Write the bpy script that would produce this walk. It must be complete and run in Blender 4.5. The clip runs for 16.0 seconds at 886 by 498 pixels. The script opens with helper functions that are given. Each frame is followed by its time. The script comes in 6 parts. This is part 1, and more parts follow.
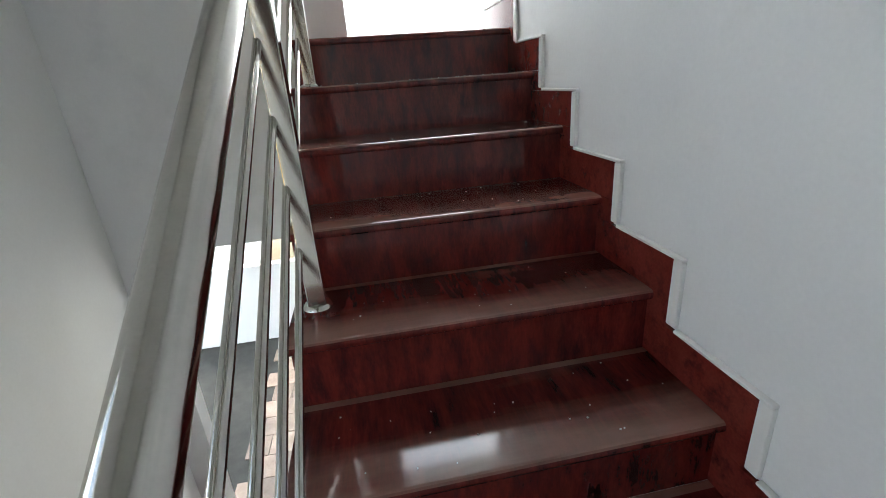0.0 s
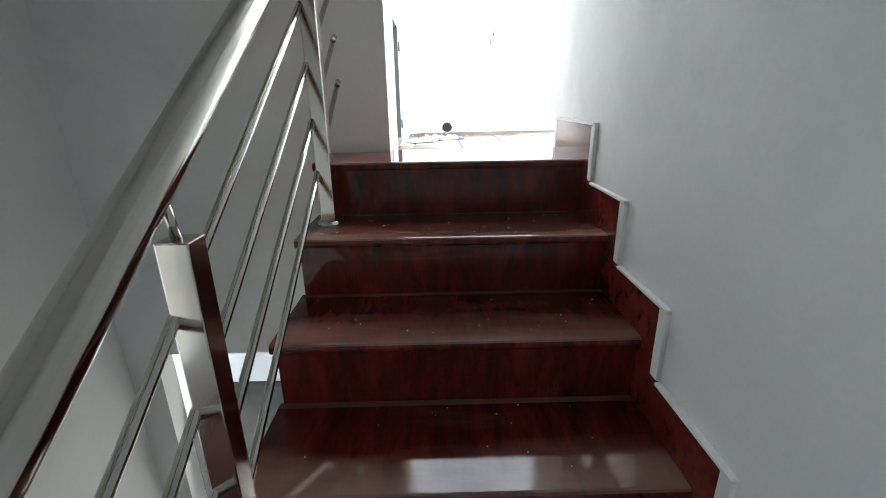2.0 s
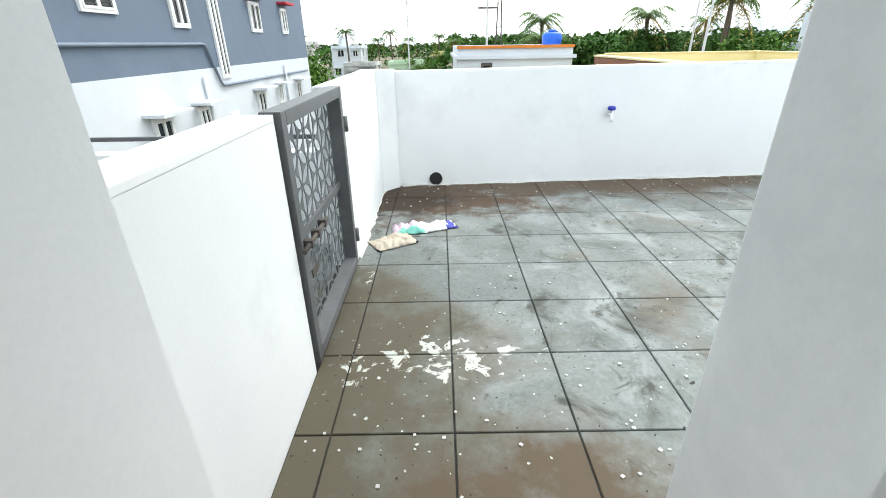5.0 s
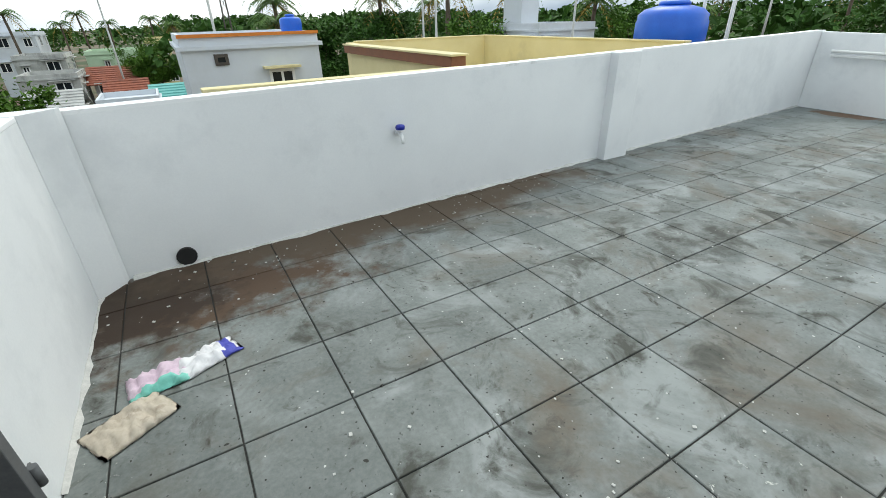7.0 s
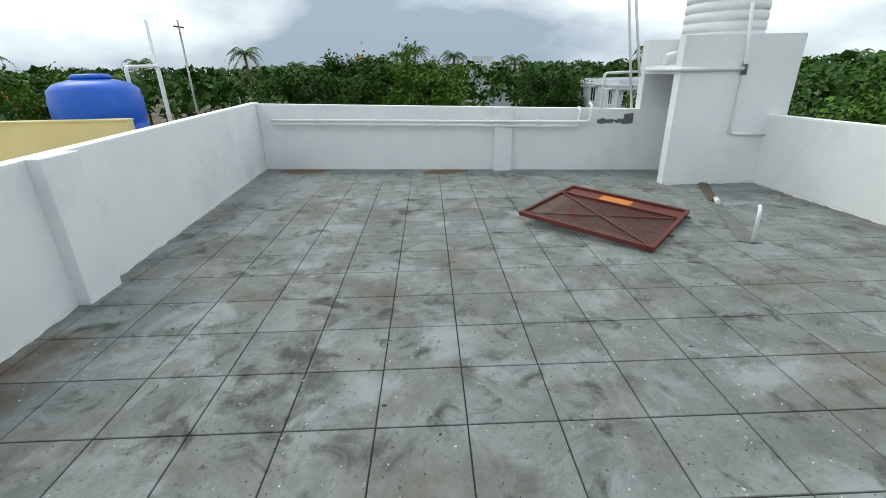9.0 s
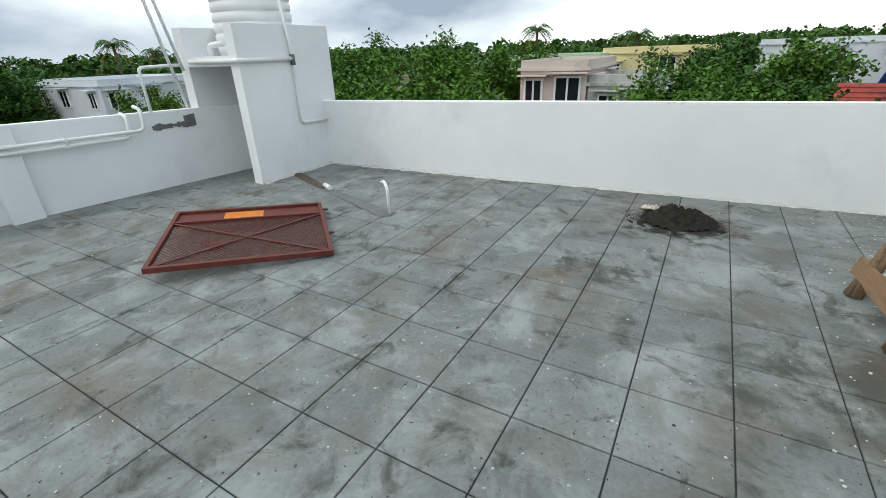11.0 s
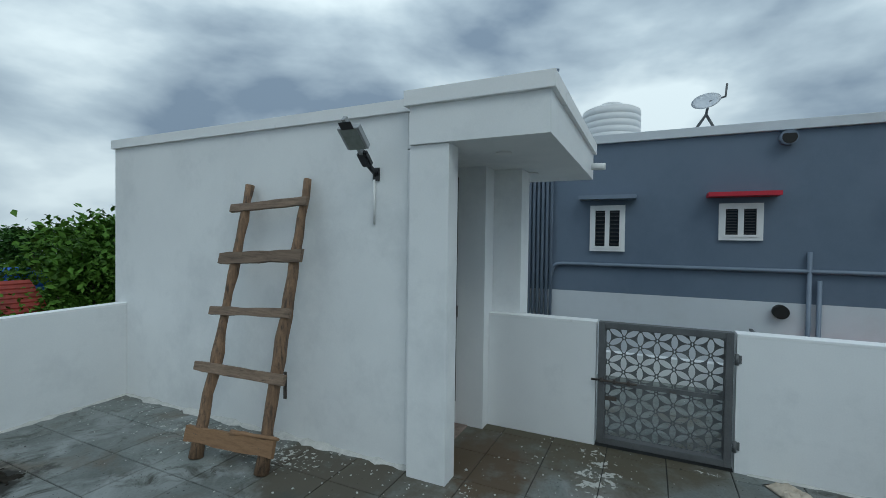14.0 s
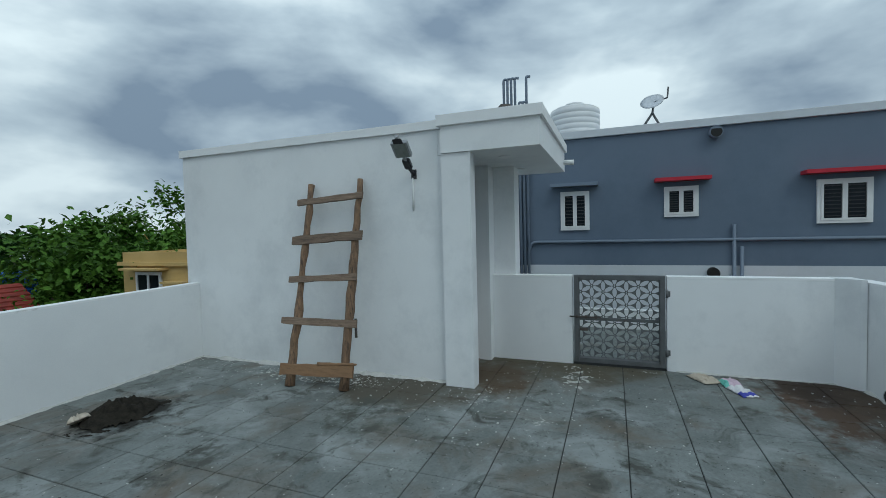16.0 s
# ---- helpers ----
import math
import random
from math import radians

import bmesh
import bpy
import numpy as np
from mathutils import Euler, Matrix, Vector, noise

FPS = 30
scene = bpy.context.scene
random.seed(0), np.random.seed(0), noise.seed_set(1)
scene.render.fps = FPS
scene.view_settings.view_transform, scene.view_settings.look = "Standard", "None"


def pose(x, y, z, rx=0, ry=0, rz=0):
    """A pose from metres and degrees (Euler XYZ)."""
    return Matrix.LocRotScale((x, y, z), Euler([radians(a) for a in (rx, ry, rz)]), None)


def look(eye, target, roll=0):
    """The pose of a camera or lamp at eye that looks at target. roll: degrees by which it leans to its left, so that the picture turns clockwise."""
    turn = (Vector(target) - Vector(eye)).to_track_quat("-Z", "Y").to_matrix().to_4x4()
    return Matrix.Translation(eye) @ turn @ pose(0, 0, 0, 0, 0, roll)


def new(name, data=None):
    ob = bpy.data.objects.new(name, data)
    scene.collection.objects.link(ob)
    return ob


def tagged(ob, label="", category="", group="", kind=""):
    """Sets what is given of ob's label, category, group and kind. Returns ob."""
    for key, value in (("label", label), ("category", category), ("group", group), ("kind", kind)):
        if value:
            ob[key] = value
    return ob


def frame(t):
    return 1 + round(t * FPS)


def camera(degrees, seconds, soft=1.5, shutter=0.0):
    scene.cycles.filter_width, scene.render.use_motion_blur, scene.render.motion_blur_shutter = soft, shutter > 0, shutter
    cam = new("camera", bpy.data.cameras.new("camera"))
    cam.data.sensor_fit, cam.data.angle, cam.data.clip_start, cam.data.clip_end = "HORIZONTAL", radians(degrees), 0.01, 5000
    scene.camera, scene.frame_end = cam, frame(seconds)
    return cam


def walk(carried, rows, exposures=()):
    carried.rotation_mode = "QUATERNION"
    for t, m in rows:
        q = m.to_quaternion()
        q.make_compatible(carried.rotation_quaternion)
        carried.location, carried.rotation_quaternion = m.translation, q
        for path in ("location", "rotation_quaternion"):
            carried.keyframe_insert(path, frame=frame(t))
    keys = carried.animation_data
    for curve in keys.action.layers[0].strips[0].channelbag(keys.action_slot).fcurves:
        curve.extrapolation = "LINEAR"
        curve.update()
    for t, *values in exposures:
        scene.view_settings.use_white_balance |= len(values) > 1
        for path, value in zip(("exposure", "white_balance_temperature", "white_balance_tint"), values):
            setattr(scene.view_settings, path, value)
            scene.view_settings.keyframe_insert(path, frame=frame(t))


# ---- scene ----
cam = camera(90.2, 16.0, soft=0.6)
PATH = [
    (0, (-0.43, -4.32, 0.005), (-0.131, -2.476, -0.711), -4.2),
    (0.5, (-0.376, -4.283, 0.117), (-0.408, -2.409, -0.581), -3.0),
    (1, (-0.42, -4.219, 0.268), (-0.422, -2.354, -0.456), -2.0),
    (1.5, (-0.386, -4.107, 0.353), (-0.351, -2.235, -0.349), -2.2),
    (2, (-0.24, -3.792, 0.405), (-0.215, -1.898, -0.237), -0.9),
    (2.5, (-0.172, -3.483, 0.463), (-0.184, -1.577, -0.144), -0.3),
    (3, (-0.139, -3.062, 0.586), (-0.173, -1.166, -0.047), 0.1),
    (3.5, (-0.066, -2.716, 0.706), (-0.141, -0.827, 0.053), -1.1),
    (3.7, (-0.039, -2.592, 0.794), (-0.128, -0.717, 0.102), -2.0),
    (4.3, (-0.036, -2.36, 1.02), (-0.1, -0.5, 0.25), -1.6),
    (5.0, (-0.032, -2.0, 1.24), (-0.03, -0.16, 0.38), -0.9),
    (5.8, (-0.027, -1.613, 1.333), (0.064, 0.154, 0.401), -0.3),
    (6, (-0.02, -1.541, 1.336), (0.169, 0.212, 0.39), 0.5),
    (6.5, (0.022, -1.148, 1.361), (0.517, 0.54, 0.41), -1.6),
    (7, (0.103, -0.941, 1.408), (0.981, 0.597, 0.479), -1.5),
    (7.5, (0.305, -0.726, 1.454), (1.568, 0.502, 0.507), -0.9),
    (8, (0.57, -0.605, 1.452), (2.188, 0.211, 0.605), -2.6),
    (8.5, (0.762, -0.429, 1.533), (2.539, -0.107, 0.672), -2.4),
    (8.7, (0.852, -0.371, 1.555), (2.67, -0.2, 0.739), -1.7),
    (10.8, (1.951, 0.112, 1.52), (3.09, -1.329, 0.728), -2.3),
    (11, (2.076, 0.14, 1.525), (3.012, -1.427, 0.706), -2.1),
    (11.5, (2.348, 0.042, 1.537), (2.794, -1.693, 0.647), -0.9),
    (12, (2.632, -0.08, 1.502), (2.448, -1.859, 0.608), 2.0),
    (12.5, (2.873, -0.161, 1.493), (2.051, -1.803, 0.699), 2.3),
    (13, (2.95, -0.302, 1.567), (1.563, -1.652, 1.059), 2.4),
    (13.5, (3.118, -0.274, 1.629), (1.444, -1.339, 1.371), 1.1),
    (14, (3.328, -0.149, 1.702), (1.516, -0.997, 1.664), 0.8),
    (14.5, (3.678, -0.045, 1.721), (1.776, -0.664, 1.726), 0.6),
    (15, (4.03, 0.034, 1.711), (2.077, -0.395, 1.716), -1.1),
    (15.5, (4.408, -0.002, 1.657), (2.452, -0.42, 1.648), -0.9),
    (16, (4.77, -0.087, 1.588), (2.905, -0.807, 1.509), -1.4),
]

EXPOSURE = [(0, 3.42, 6680, 7), (1.3, 3.28, 6640, 6), (2.3, 2.55, 6600, 6), (3.0, 2.15, 6600, 5), (3.7, 1.97, 6600, 5), (4.8, 1.5, 6700, 5), (5.8, 0.85, 6700, 3), (6.6, 0.65, 6700, 3), (7.5, 0.47, 6700, 3), (8.7, 0.37, 6650, 3),
            (11.0, 0.34, 6550, 3), (11.9, 0.44, 6450, 3), (12.6, 0.5, 6500, 3), (13.0, 0.37, 6400, 2), (13.6, -0.45, 5900, -2), (14.3, -0.62, 5780, -3), (16, -0.58, 5800, -3)]
walk(cam, [(t, look(eye, target, roll)) for t, eye, target, roll in PATH], EXPOSURE)

# ---- world and sun: a bright overcast monsoon sky ----
world = bpy.data.worlds.new("overcast_sky")
scene.world = world
world.use_nodes = True
wt = world.node_tree
wt.nodes.clear()


def wnode(kind, **values):
    n = wt.nodes.new(kind)
    for key, value in values.items():
        n.inputs[key].default_value = value
    return n


SUN_EL, SUN_AZ = 48, 45
sky = wnode("ShaderNodeTexSky")
sky.sky_type = "NISHITA"
sky.sun_disc = False
sky.sun_elevation, sky.sun_rotation = radians(SUN_EL), radians(SUN_AZ)
sky.air_density, sky.dust_density = 1.2, 3.0
coord = wnode("ShaderNodeTexCoord")
squash = wnode("ShaderNodeMapping")
squash.inputs["Scale"].default_value = (1.0, 1.0, 2.3)
squash.inputs["Location"].default_value = (1.35, 0.62, 0.2)
puffs = wnode("ShaderNodeTexNoise", Scale=2.0, Detail=6.0, Roughness=0.48, Distortion=0.15)
veil = wnode("ShaderNodeTexNoise", Scale=1.1, Detail=4.0, Roughness=0.5)
tone = wnode("ShaderNodeValToRGB")
tone.color_ramp.elements[0].position, tone.color_ramp.elements[0].color = 0.38, (3.5, 4.2, 5.4, 1)
tone.color_ramp.elements[1].position, tone.color_ramp.elements[1].color = 0.62, (13.0, 13.3, 13.6, 1)
mid = tone.color_ramp.elements.new(0.52)
mid.color = (8.0, 8.7, 9.6, 1)
cover = wnode("ShaderNodeMapRange", **{"From Min": 0.28, "From Max": 0.45, "To Min": 0.72, "To Max": 1.0})
blend = wnode("ShaderNodeMixRGB")
# an overcast sky is brighter overhead than at the horizon
height = wnode("ShaderNodeSeparateXYZ")
rise_up = wnode("ShaderNodeMapRange", **{"From Min": 0.0, "From Max": 1.0, "To Min": 0.85, "To Max": 1.3})
dome = wnode("ShaderNodeVectorMath")
dome.operation = "SCALE"
back = wnode("ShaderNodeBackground", Strength=0.1)
out = wnode("ShaderNodeOutputWorld")
for a, b in ((coord.outputs["Generated"], squash.inputs["Vector"]), (squash.outputs[0], puffs.inputs["Vector"]),
             (squash.outputs[0], veil.inputs["Vector"]), (puffs.outputs["Fac"], tone.inputs[0]),
             (veil.outputs["Fac"], cover.inputs["Value"]), (cover.outputs[0], blend.inputs[0]),
             (sky.outputs[0], blend.inputs[1]), (tone.outputs[0], blend.inputs[2]),
             (coord.outputs["Generated"], height.inputs[0]), (height.outputs["Z"], rise_up.inputs["Value"]),
             (blend.outputs[0], dome.inputs[0]), (rise_up.outputs[0], dome.inputs["Scale"]),
             (dome.outputs[0], back.inputs[0]), (back.outputs[0], out.inputs[0])):
    wt.links.new(a, b)

sun = new("sun", bpy.data.lights.new("sun", "SUN"))
sun.data.energy, sun.data.angle, sun.data.color = 0.65, radians(25), (1.0, 0.96, 0.9)
sun.rotation_euler = (radians(90 - SUN_EL), 0, radians(180 - SUN_AZ))


# daylight through the opening to the storey below, beside the stairs
stair_light = new("stair_opening_light", bpy.data.lights.new("stair_opening_light", "AREA"))
stair_light.data.shape, stair_light.data.size, stair_light.data.size_y = "RECTANGLE", 0.84, 2.2
stair_light.data.energy, stair_light.data.color = 0.6, (1.0, 0.99, 0.97)
stair_light.matrix_basis = look((-1.17, -1.905, -1.95), (-1.17, -4.5, -1.6))


# ---- materials ----
def material(name, c1, c2, scale=6.0, fine=60.0, rough=(0.5, 0.7), metal=0.0, bump=0.15, dark=None, dark_at=(0.55, 0.7), dark_scale=1.3,
             stretch=(1, 1, 1), tint=0.0, local=False, coat=0.0):
    """Two colours mixed at two scales, a third in larger stains, uneven gloss and fine relief."""
    m = bpy.data.materials.new(name)
    m.use_nodes = True
    t = m.node_tree
    p = t.nodes["Principled BSDF"]

    def n(kind, **values):
        x = t.nodes.new(kind)
        for key, value in values.items():
            x.inputs[key].default_value = value
        return x
    if local:
        where = n("ShaderNodeTexCoord").outputs["Object"]
    else:
        where = n("ShaderNodeNewGeometry").outputs["Position"]
    mp = n("ShaderNodeMapping", Scale=stretch)
    t.links.new(where, mp.inputs["Vector"])
    big = n("ShaderNodeTexNoise", Scale=scale, Detail=6.0, Roughness=0.6)
    small = n("ShaderNodeTexNoise", Scale=fine, Detail=4.0, Roughness=0.65)
    for x in (big, small):
        t.links.new(mp.outputs[0], x.inputs["Vector"])
    add = n("ShaderNodeMixRGB", Fac=0.35)
    t.links.new(big.outputs["Fac"], add.inputs[1])
    t.links.new(small.outputs["Fac"], add.inputs[2])
    spread = n("ShaderNodeMapRange", **{"From Min": 0.35, "From Max": 0.65})
    t.links.new(add.outputs[0], spread.inputs["Value"])
    mix = n("ShaderNodeMixRGB", Color1=(*c1, 1), Color2=(*c2, 1))
    t.links.new(spread.outputs[0], mix.inputs[0])
    last = mix.outputs[0]
    if dark:
        stain = n("ShaderNodeTexNoise", Scale=dark_scale, Detail=8.0, Roughness=0.7)
        t.links.new(mp.outputs[0], stain.inputs["Vector"])
        cut = n("ShaderNodeMapRange", **{"From Min": dark_at[0], "From Max": dark_at[1]})
        t.links.new(stain.outputs["Fac"], cut.inputs["Value"])
        over = n("ShaderNodeMixRGB", Color2=(*dark, 1))
        t.links.new(cut.outputs[0], over.inputs[0])
        t.links.new(last, over.inputs[1])
        last = over.outputs[0]
    if tint:
        info = n("ShaderNodeObjectInfo")
        shift = n("ShaderNodeMapRange", **{"To Min": 1 - tint, "To Max": 1 + tint})
        t.links.new(info.outputs["Random"], shift.inputs["Value"])
        hsv = n("ShaderNodeHueSaturation")
        t.links.new(shift.outputs[0], hsv.inputs["Value"])
        t.links.new(last, hsv.inputs["Color"])
        last = hsv.outputs[0]
    t.links.new(last, p.inputs["Base Color"])
    gloss = n("ShaderNodeMapRange", **{"To Min": rough[0], "To Max": rough[1]})
    t.links.new(big.outputs["Fac"], gloss.inputs["Value"])
    t.links.new(gloss.outputs[0], p.inputs["Roughness"])
    p.inputs["Metallic"].default_value = metal
    p.inputs["Coat Weight"].default_value = coat
    if bump:
        b = n("ShaderNodeBump", Strength=bump, Distance=0.004)
        t.links.new(add.outputs[0], b.inputs["Height"])
        t.links.new(b.outputs[0], p.inputs["Normal"])
    return m


def extend(m):
    """The tree of a material, its Principled node and a maker of nodes."""
    t = m.node_tree

    def n(kind, **values):
        x = t.nodes.new(kind)
        for key, value in values.items():
            x.inputs[key].default_value = value
        return x
    return t, t.nodes["Principled BSDF"], n


def overlay(m, colour, fac_socket):
    """Lay a colour over the material's base by a mask."""
    t, p, n = extend(m)
    was = p.inputs["Base Color"].links[0].from_socket
    mix = n("ShaderNodeMixRGB", Color2=(*colour, 1))
    t.links.new(fac_socket, mix.inputs[0])
    t.links.new(was, mix.inputs[1])
    t.links.new(mix.outputs[0], p.inputs["Base Color"])


def near_mask(m, centre, radius, scale, low, high, detail=8.0, lift=0.25, twist=0.0):
    """A noisy patch about a place: its own ragged outline, fading with distance from the centre."""
    t, p, n = extend(m)
    geo = n("ShaderNodeNewGeometry")
    sub = n("ShaderNodeVectorMath")
    sub.operation = "SUBTRACT"
    sub.inputs[1].default_value = centre
    t.links.new(geo.outputs["Position"], sub.inputs[0])
    div = n("ShaderNodeVectorMath")
    div.operation = "DIVIDE"
    div.inputs[1].default_value = radius
    t.links.new(sub.outputs[0], div.inputs[0])
    ln = n("ShaderNodeVectorMath")
    ln.operation = "LENGTH"
    t.links.new(div.outputs[0], ln.inputs[0])
    fall = n("ShaderNodeMapRange", **{"From Min": 0.3, "From Max": 1.0, "To Min": lift, "To Max": -0.35})
    t.links.new(ln.outputs["Value"], fall.inputs["Value"])
    noi = n("ShaderNodeTexNoise", Scale=scale, Detail=detail, Roughness=0.65, Distortion=twist)
    t.links.new(geo.outputs["Position"], noi.inputs["Vector"])
    add = n("ShaderNodeMath")
    add.operation = "ADD"
    t.links.new(noi.outputs["Fac"], add.inputs[0])
    t.links.new(fall.outputs[0], add.inputs[1])
    cut = n("ShaderNodeMapRange", **{"From Min": low, "From Max": high})
    t.links.new(add.outputs[0], cut.inputs["Value"])
    return cut.outputs[0]


WHITE = material("white_wall_paint", (0.75, 0.76, 0.765), (0.815, 0.825, 0.825), 1.6, 90, (0.55, 0.75), bump=0.2, dark=(0.64, 0.655, 0.665), dark_at=(0.52, 0.75), dark_scale=0.9)
INNER = material("stairwell_paint", (0.70, 0.71, 0.695), (0.76, 0.77, 0.755), 1.4, 80, (0.5, 0.7), bump=0.15)
COPE = material("coping_paint", (0.80, 0.81, 0.81), (0.86, 0.86, 0.86), 2, 70, (0.6, 0.8), bump=0.2, dark=(0.6, 0.6, 0.58), dark_at=(0.62, 0.72), dark_scale=2.5)
JOINT = material("dark_floor_joint", (0.02, 0.02, 0.018), (0.045, 0.045, 0.04), 8, 90, (0.8, 0.95), bump=0.3)
def speck_mask(m, scale, size, share):
    """Small round specks: the middles of some of the cells of a net."""
    t, p, n = extend(m)
    geo = n("ShaderNodeNewGeometry")
    warp = n("ShaderNodeTexNoise", Scale=scale * 2.2, Detail=3.0)
    mixv = n("ShaderNodeVectorMath")
    mixv.operation = "MULTIPLY_ADD"
    mixv.inputs[1].default_value = (0.35 / scale,) * 3
    t.links.new(geo.outputs["Position"], warp.inputs["Vector"])
    t.links.new(warp.outputs["Color"], mixv.inputs[0])
    t.links.new(geo.outputs["Position"], mixv.inputs[2])
    cell = n("ShaderNodeTexVoronoi", Scale=scale)
    cell.voronoi_dimensions = "2D"
    t.links.new(mixv.outputs[0], cell.inputs["Vector"])
    sep = n("ShaderNodeSeparateColor")
    t.links.new(cell.outputs["Color"], sep.inputs[0])
    keep = n("ShaderNodeMapRange", **{"From Min": 1 - share, "From Max": 1.0, "To Min": 0.0, "To Max": size})
    t.links.new(sep.outputs["Red"], keep.inputs["Value"])
    less = n("ShaderNodeMath")
    less.operation = "LESS_THAN"
    t.links.new(cell.outputs["Distance"], less.inputs[0])
    t.links.new(keep.outputs[0], less.inputs[1])
    return less.outputs[0]


TILE = material("cement_roof_tile", (0.128, 0.142, 0.135), (0.242, 0.259, 0.249), 2.6, 46, (0.5, 0.85), bump=0.6, dark=(0.12, 0.125, 0.115), dark_at=(0.5, 0.78), dark_scale=3.0, tint=0.12)
TILE.node_tree.nodes["Principled BSDF"].inputs["Specular IOR Level"].default_value = 0.22
ALL = (3, -1, 0), (16, 14, 1)
overlay(TILE, (0.28, 0.298, 0.292), near_mask(TILE, *ALL, 1.9, 0.76, 0.9, 9.0, twist=0.5))
overlay(TILE, (0.135, 0.112, 0.085), near_mask(TILE, *ALL, 1.4, 0.76, 0.98, 6.0, twist=0.6))
overlay(TILE, (0.07, 0.072, 0.062), near_mask(TILE, *ALL, 3.3, 0.79, 0.92, 12.0, twist=0.8))
overlay(TILE, (0.065, 0.063, 0.052), near_mask(TILE, *ALL, 6.0, 0.87, 0.97, 9.0, twist=0.9))
overlay(TILE, (0.06, 0.062, 0.055), near_mask(TILE, *ALL, 27.0, 0.88, 0.96, 5.0))
overlay(TILE, (0.09, 0.058, 0.038), near_mask(TILE, (-0.1, 1.85, 0), (2.1, 1.25, 1), 3.4, 0.44, 0.6, 9.0, 0.12))
overlay(TILE, (0.045, 0.03, 0.021), near_mask(TILE, (-0.4, 1.75, 0), (0.95, 0.8, 1), 6.0, 0.38, 0.58, 10.0, 0.15))
overlay(TILE, (0.095, 0.07, 0.048), near_mask(TILE, (1.5, 2.2, 0), (3.2, 0.8, 1), 2.1, 0.36, 0.64))
overlay(TILE, (0.1, 0.088, 0.062), near_mask(TILE, (-0.45, -0.7, 0), (1.0, 1.9, 1), 2.2, 0.42, 0.7))
overlay(TILE, (0.10, 0.075, 0.05), near_mask(TILE, (0.2, -1.3, 0), (1.0, 0.8, 1), 2.7, 0.44, 0.7))
overlay(TILE, (0.095, 0.085, 0.066), near_mask(TILE, (0.8, -2.2, 0), (0.8, 1.6, 1), 2.7, 0.45, 0.7))
overlay(TILE, (0.15, 0.09, 0.055), near_mask(TILE, (8.5, 1.85, 0), (0.32, 0.8, 1), 3.0, 0.5, 0.62))
overlay(TILE, (0.15, 0.09, 0.055), near_mask(TILE, (8.2, -0.55, 0), (0.32, 0.8, 1), 3.0, 0.5, 0.62))
overlay(TILE, (0.028, 0.027, 0.023), near_mask(TILE, (2.15, -4.2, 0), (0.95, 0.72, 1), 6.0, 0.54, 0.72))
overlay(TILE, (0.07, 0.072, 0.064), near_mask(TILE, (3.0, 0.55, 0), (1.0, 0.7, 1), 5.5, 0.68, 0.86))
overlay(TILE, (0.075, 0.078, 0.066), near_mask(TILE, (1.45, -2.1, 0), (1.1, 1.0, 1), 5.5, 0.68, 0.86))
overlay(TILE, (0.07, 0.072, 0.062), near_mask(TILE, (2.6, -3.0, 0), (0.8, 0.7, 1), 6.5, 0.68, 0.84))
LIME = (0.49, 0.49, 0.455)
overlay(TILE, LIME, near_mask(TILE, (0.0, -0.45, 0), (0.8, 0.36, 1), 9.5, 0.585, 0.60, 9.0, 0.06, 0.8))
overlay(TILE, LIME, near_mask(TILE, (-0.42, -0.5, 0), (0.42, 0.42, 1), 13.0, 0.63, 0.66, 9.0, 0.05, 0.8))
overlay(TILE, LIME, near_mask(TILE, (-0.45, 0.45, 0), (0.28, 1.1, 1), 19.0, 0.66, 0.69, 9.0, 0.05, 0.6))
overlay(TILE, LIME, near_mask(TILE, (1.3, -0.68, 0), (0.85, 0.35, 1), 13.0, 0.655, 0.67, 9.0, 0.05, 0.8))
overlay(TILE, LIME, near_mask(TILE, (0.8, -1.25, 0), (0.8, 0.5, 1), 17.0, 0.655, 0.67, 9.0, 0.06, 0.8))
overlay(TILE, LIME, near_mask(TILE, (0.75, -3.2, 0), (0.5, 2.3, 1), 20.0, 0.63, 0.66, 8.0, 0.09))
overlay(TILE, (0.5, 0.5, 0.48), near_mask(TILE, (3.0, -1.8, 0), (3.6, 3.2, 1), 20.0, 0.9, 0.93))
overlay(TILE, (0.035, 0.034, 0.03), speck_mask(TILE, 17.0, 0.075, 0.45))
overlay(TILE, (0.04, 0.04, 0.034), speck_mask(TILE, 5.0, 0.05, 0.2))
overlay(TILE, (0.52, 0.52, 0.5), speck_mask(TILE, 12.0, 0.06, 0.2))


GRANITE = material("red_granite", (0.06, 0.009, 0.008), (0.15, 0.022, 0.018), 16, 150, (0.03, 0.07), bump=0.01, dark=(0.022, 0.008, 0.01), dark_at=(0.45, 0.72), dark_scale=30, stretch=(1, 0.16, 0.3))


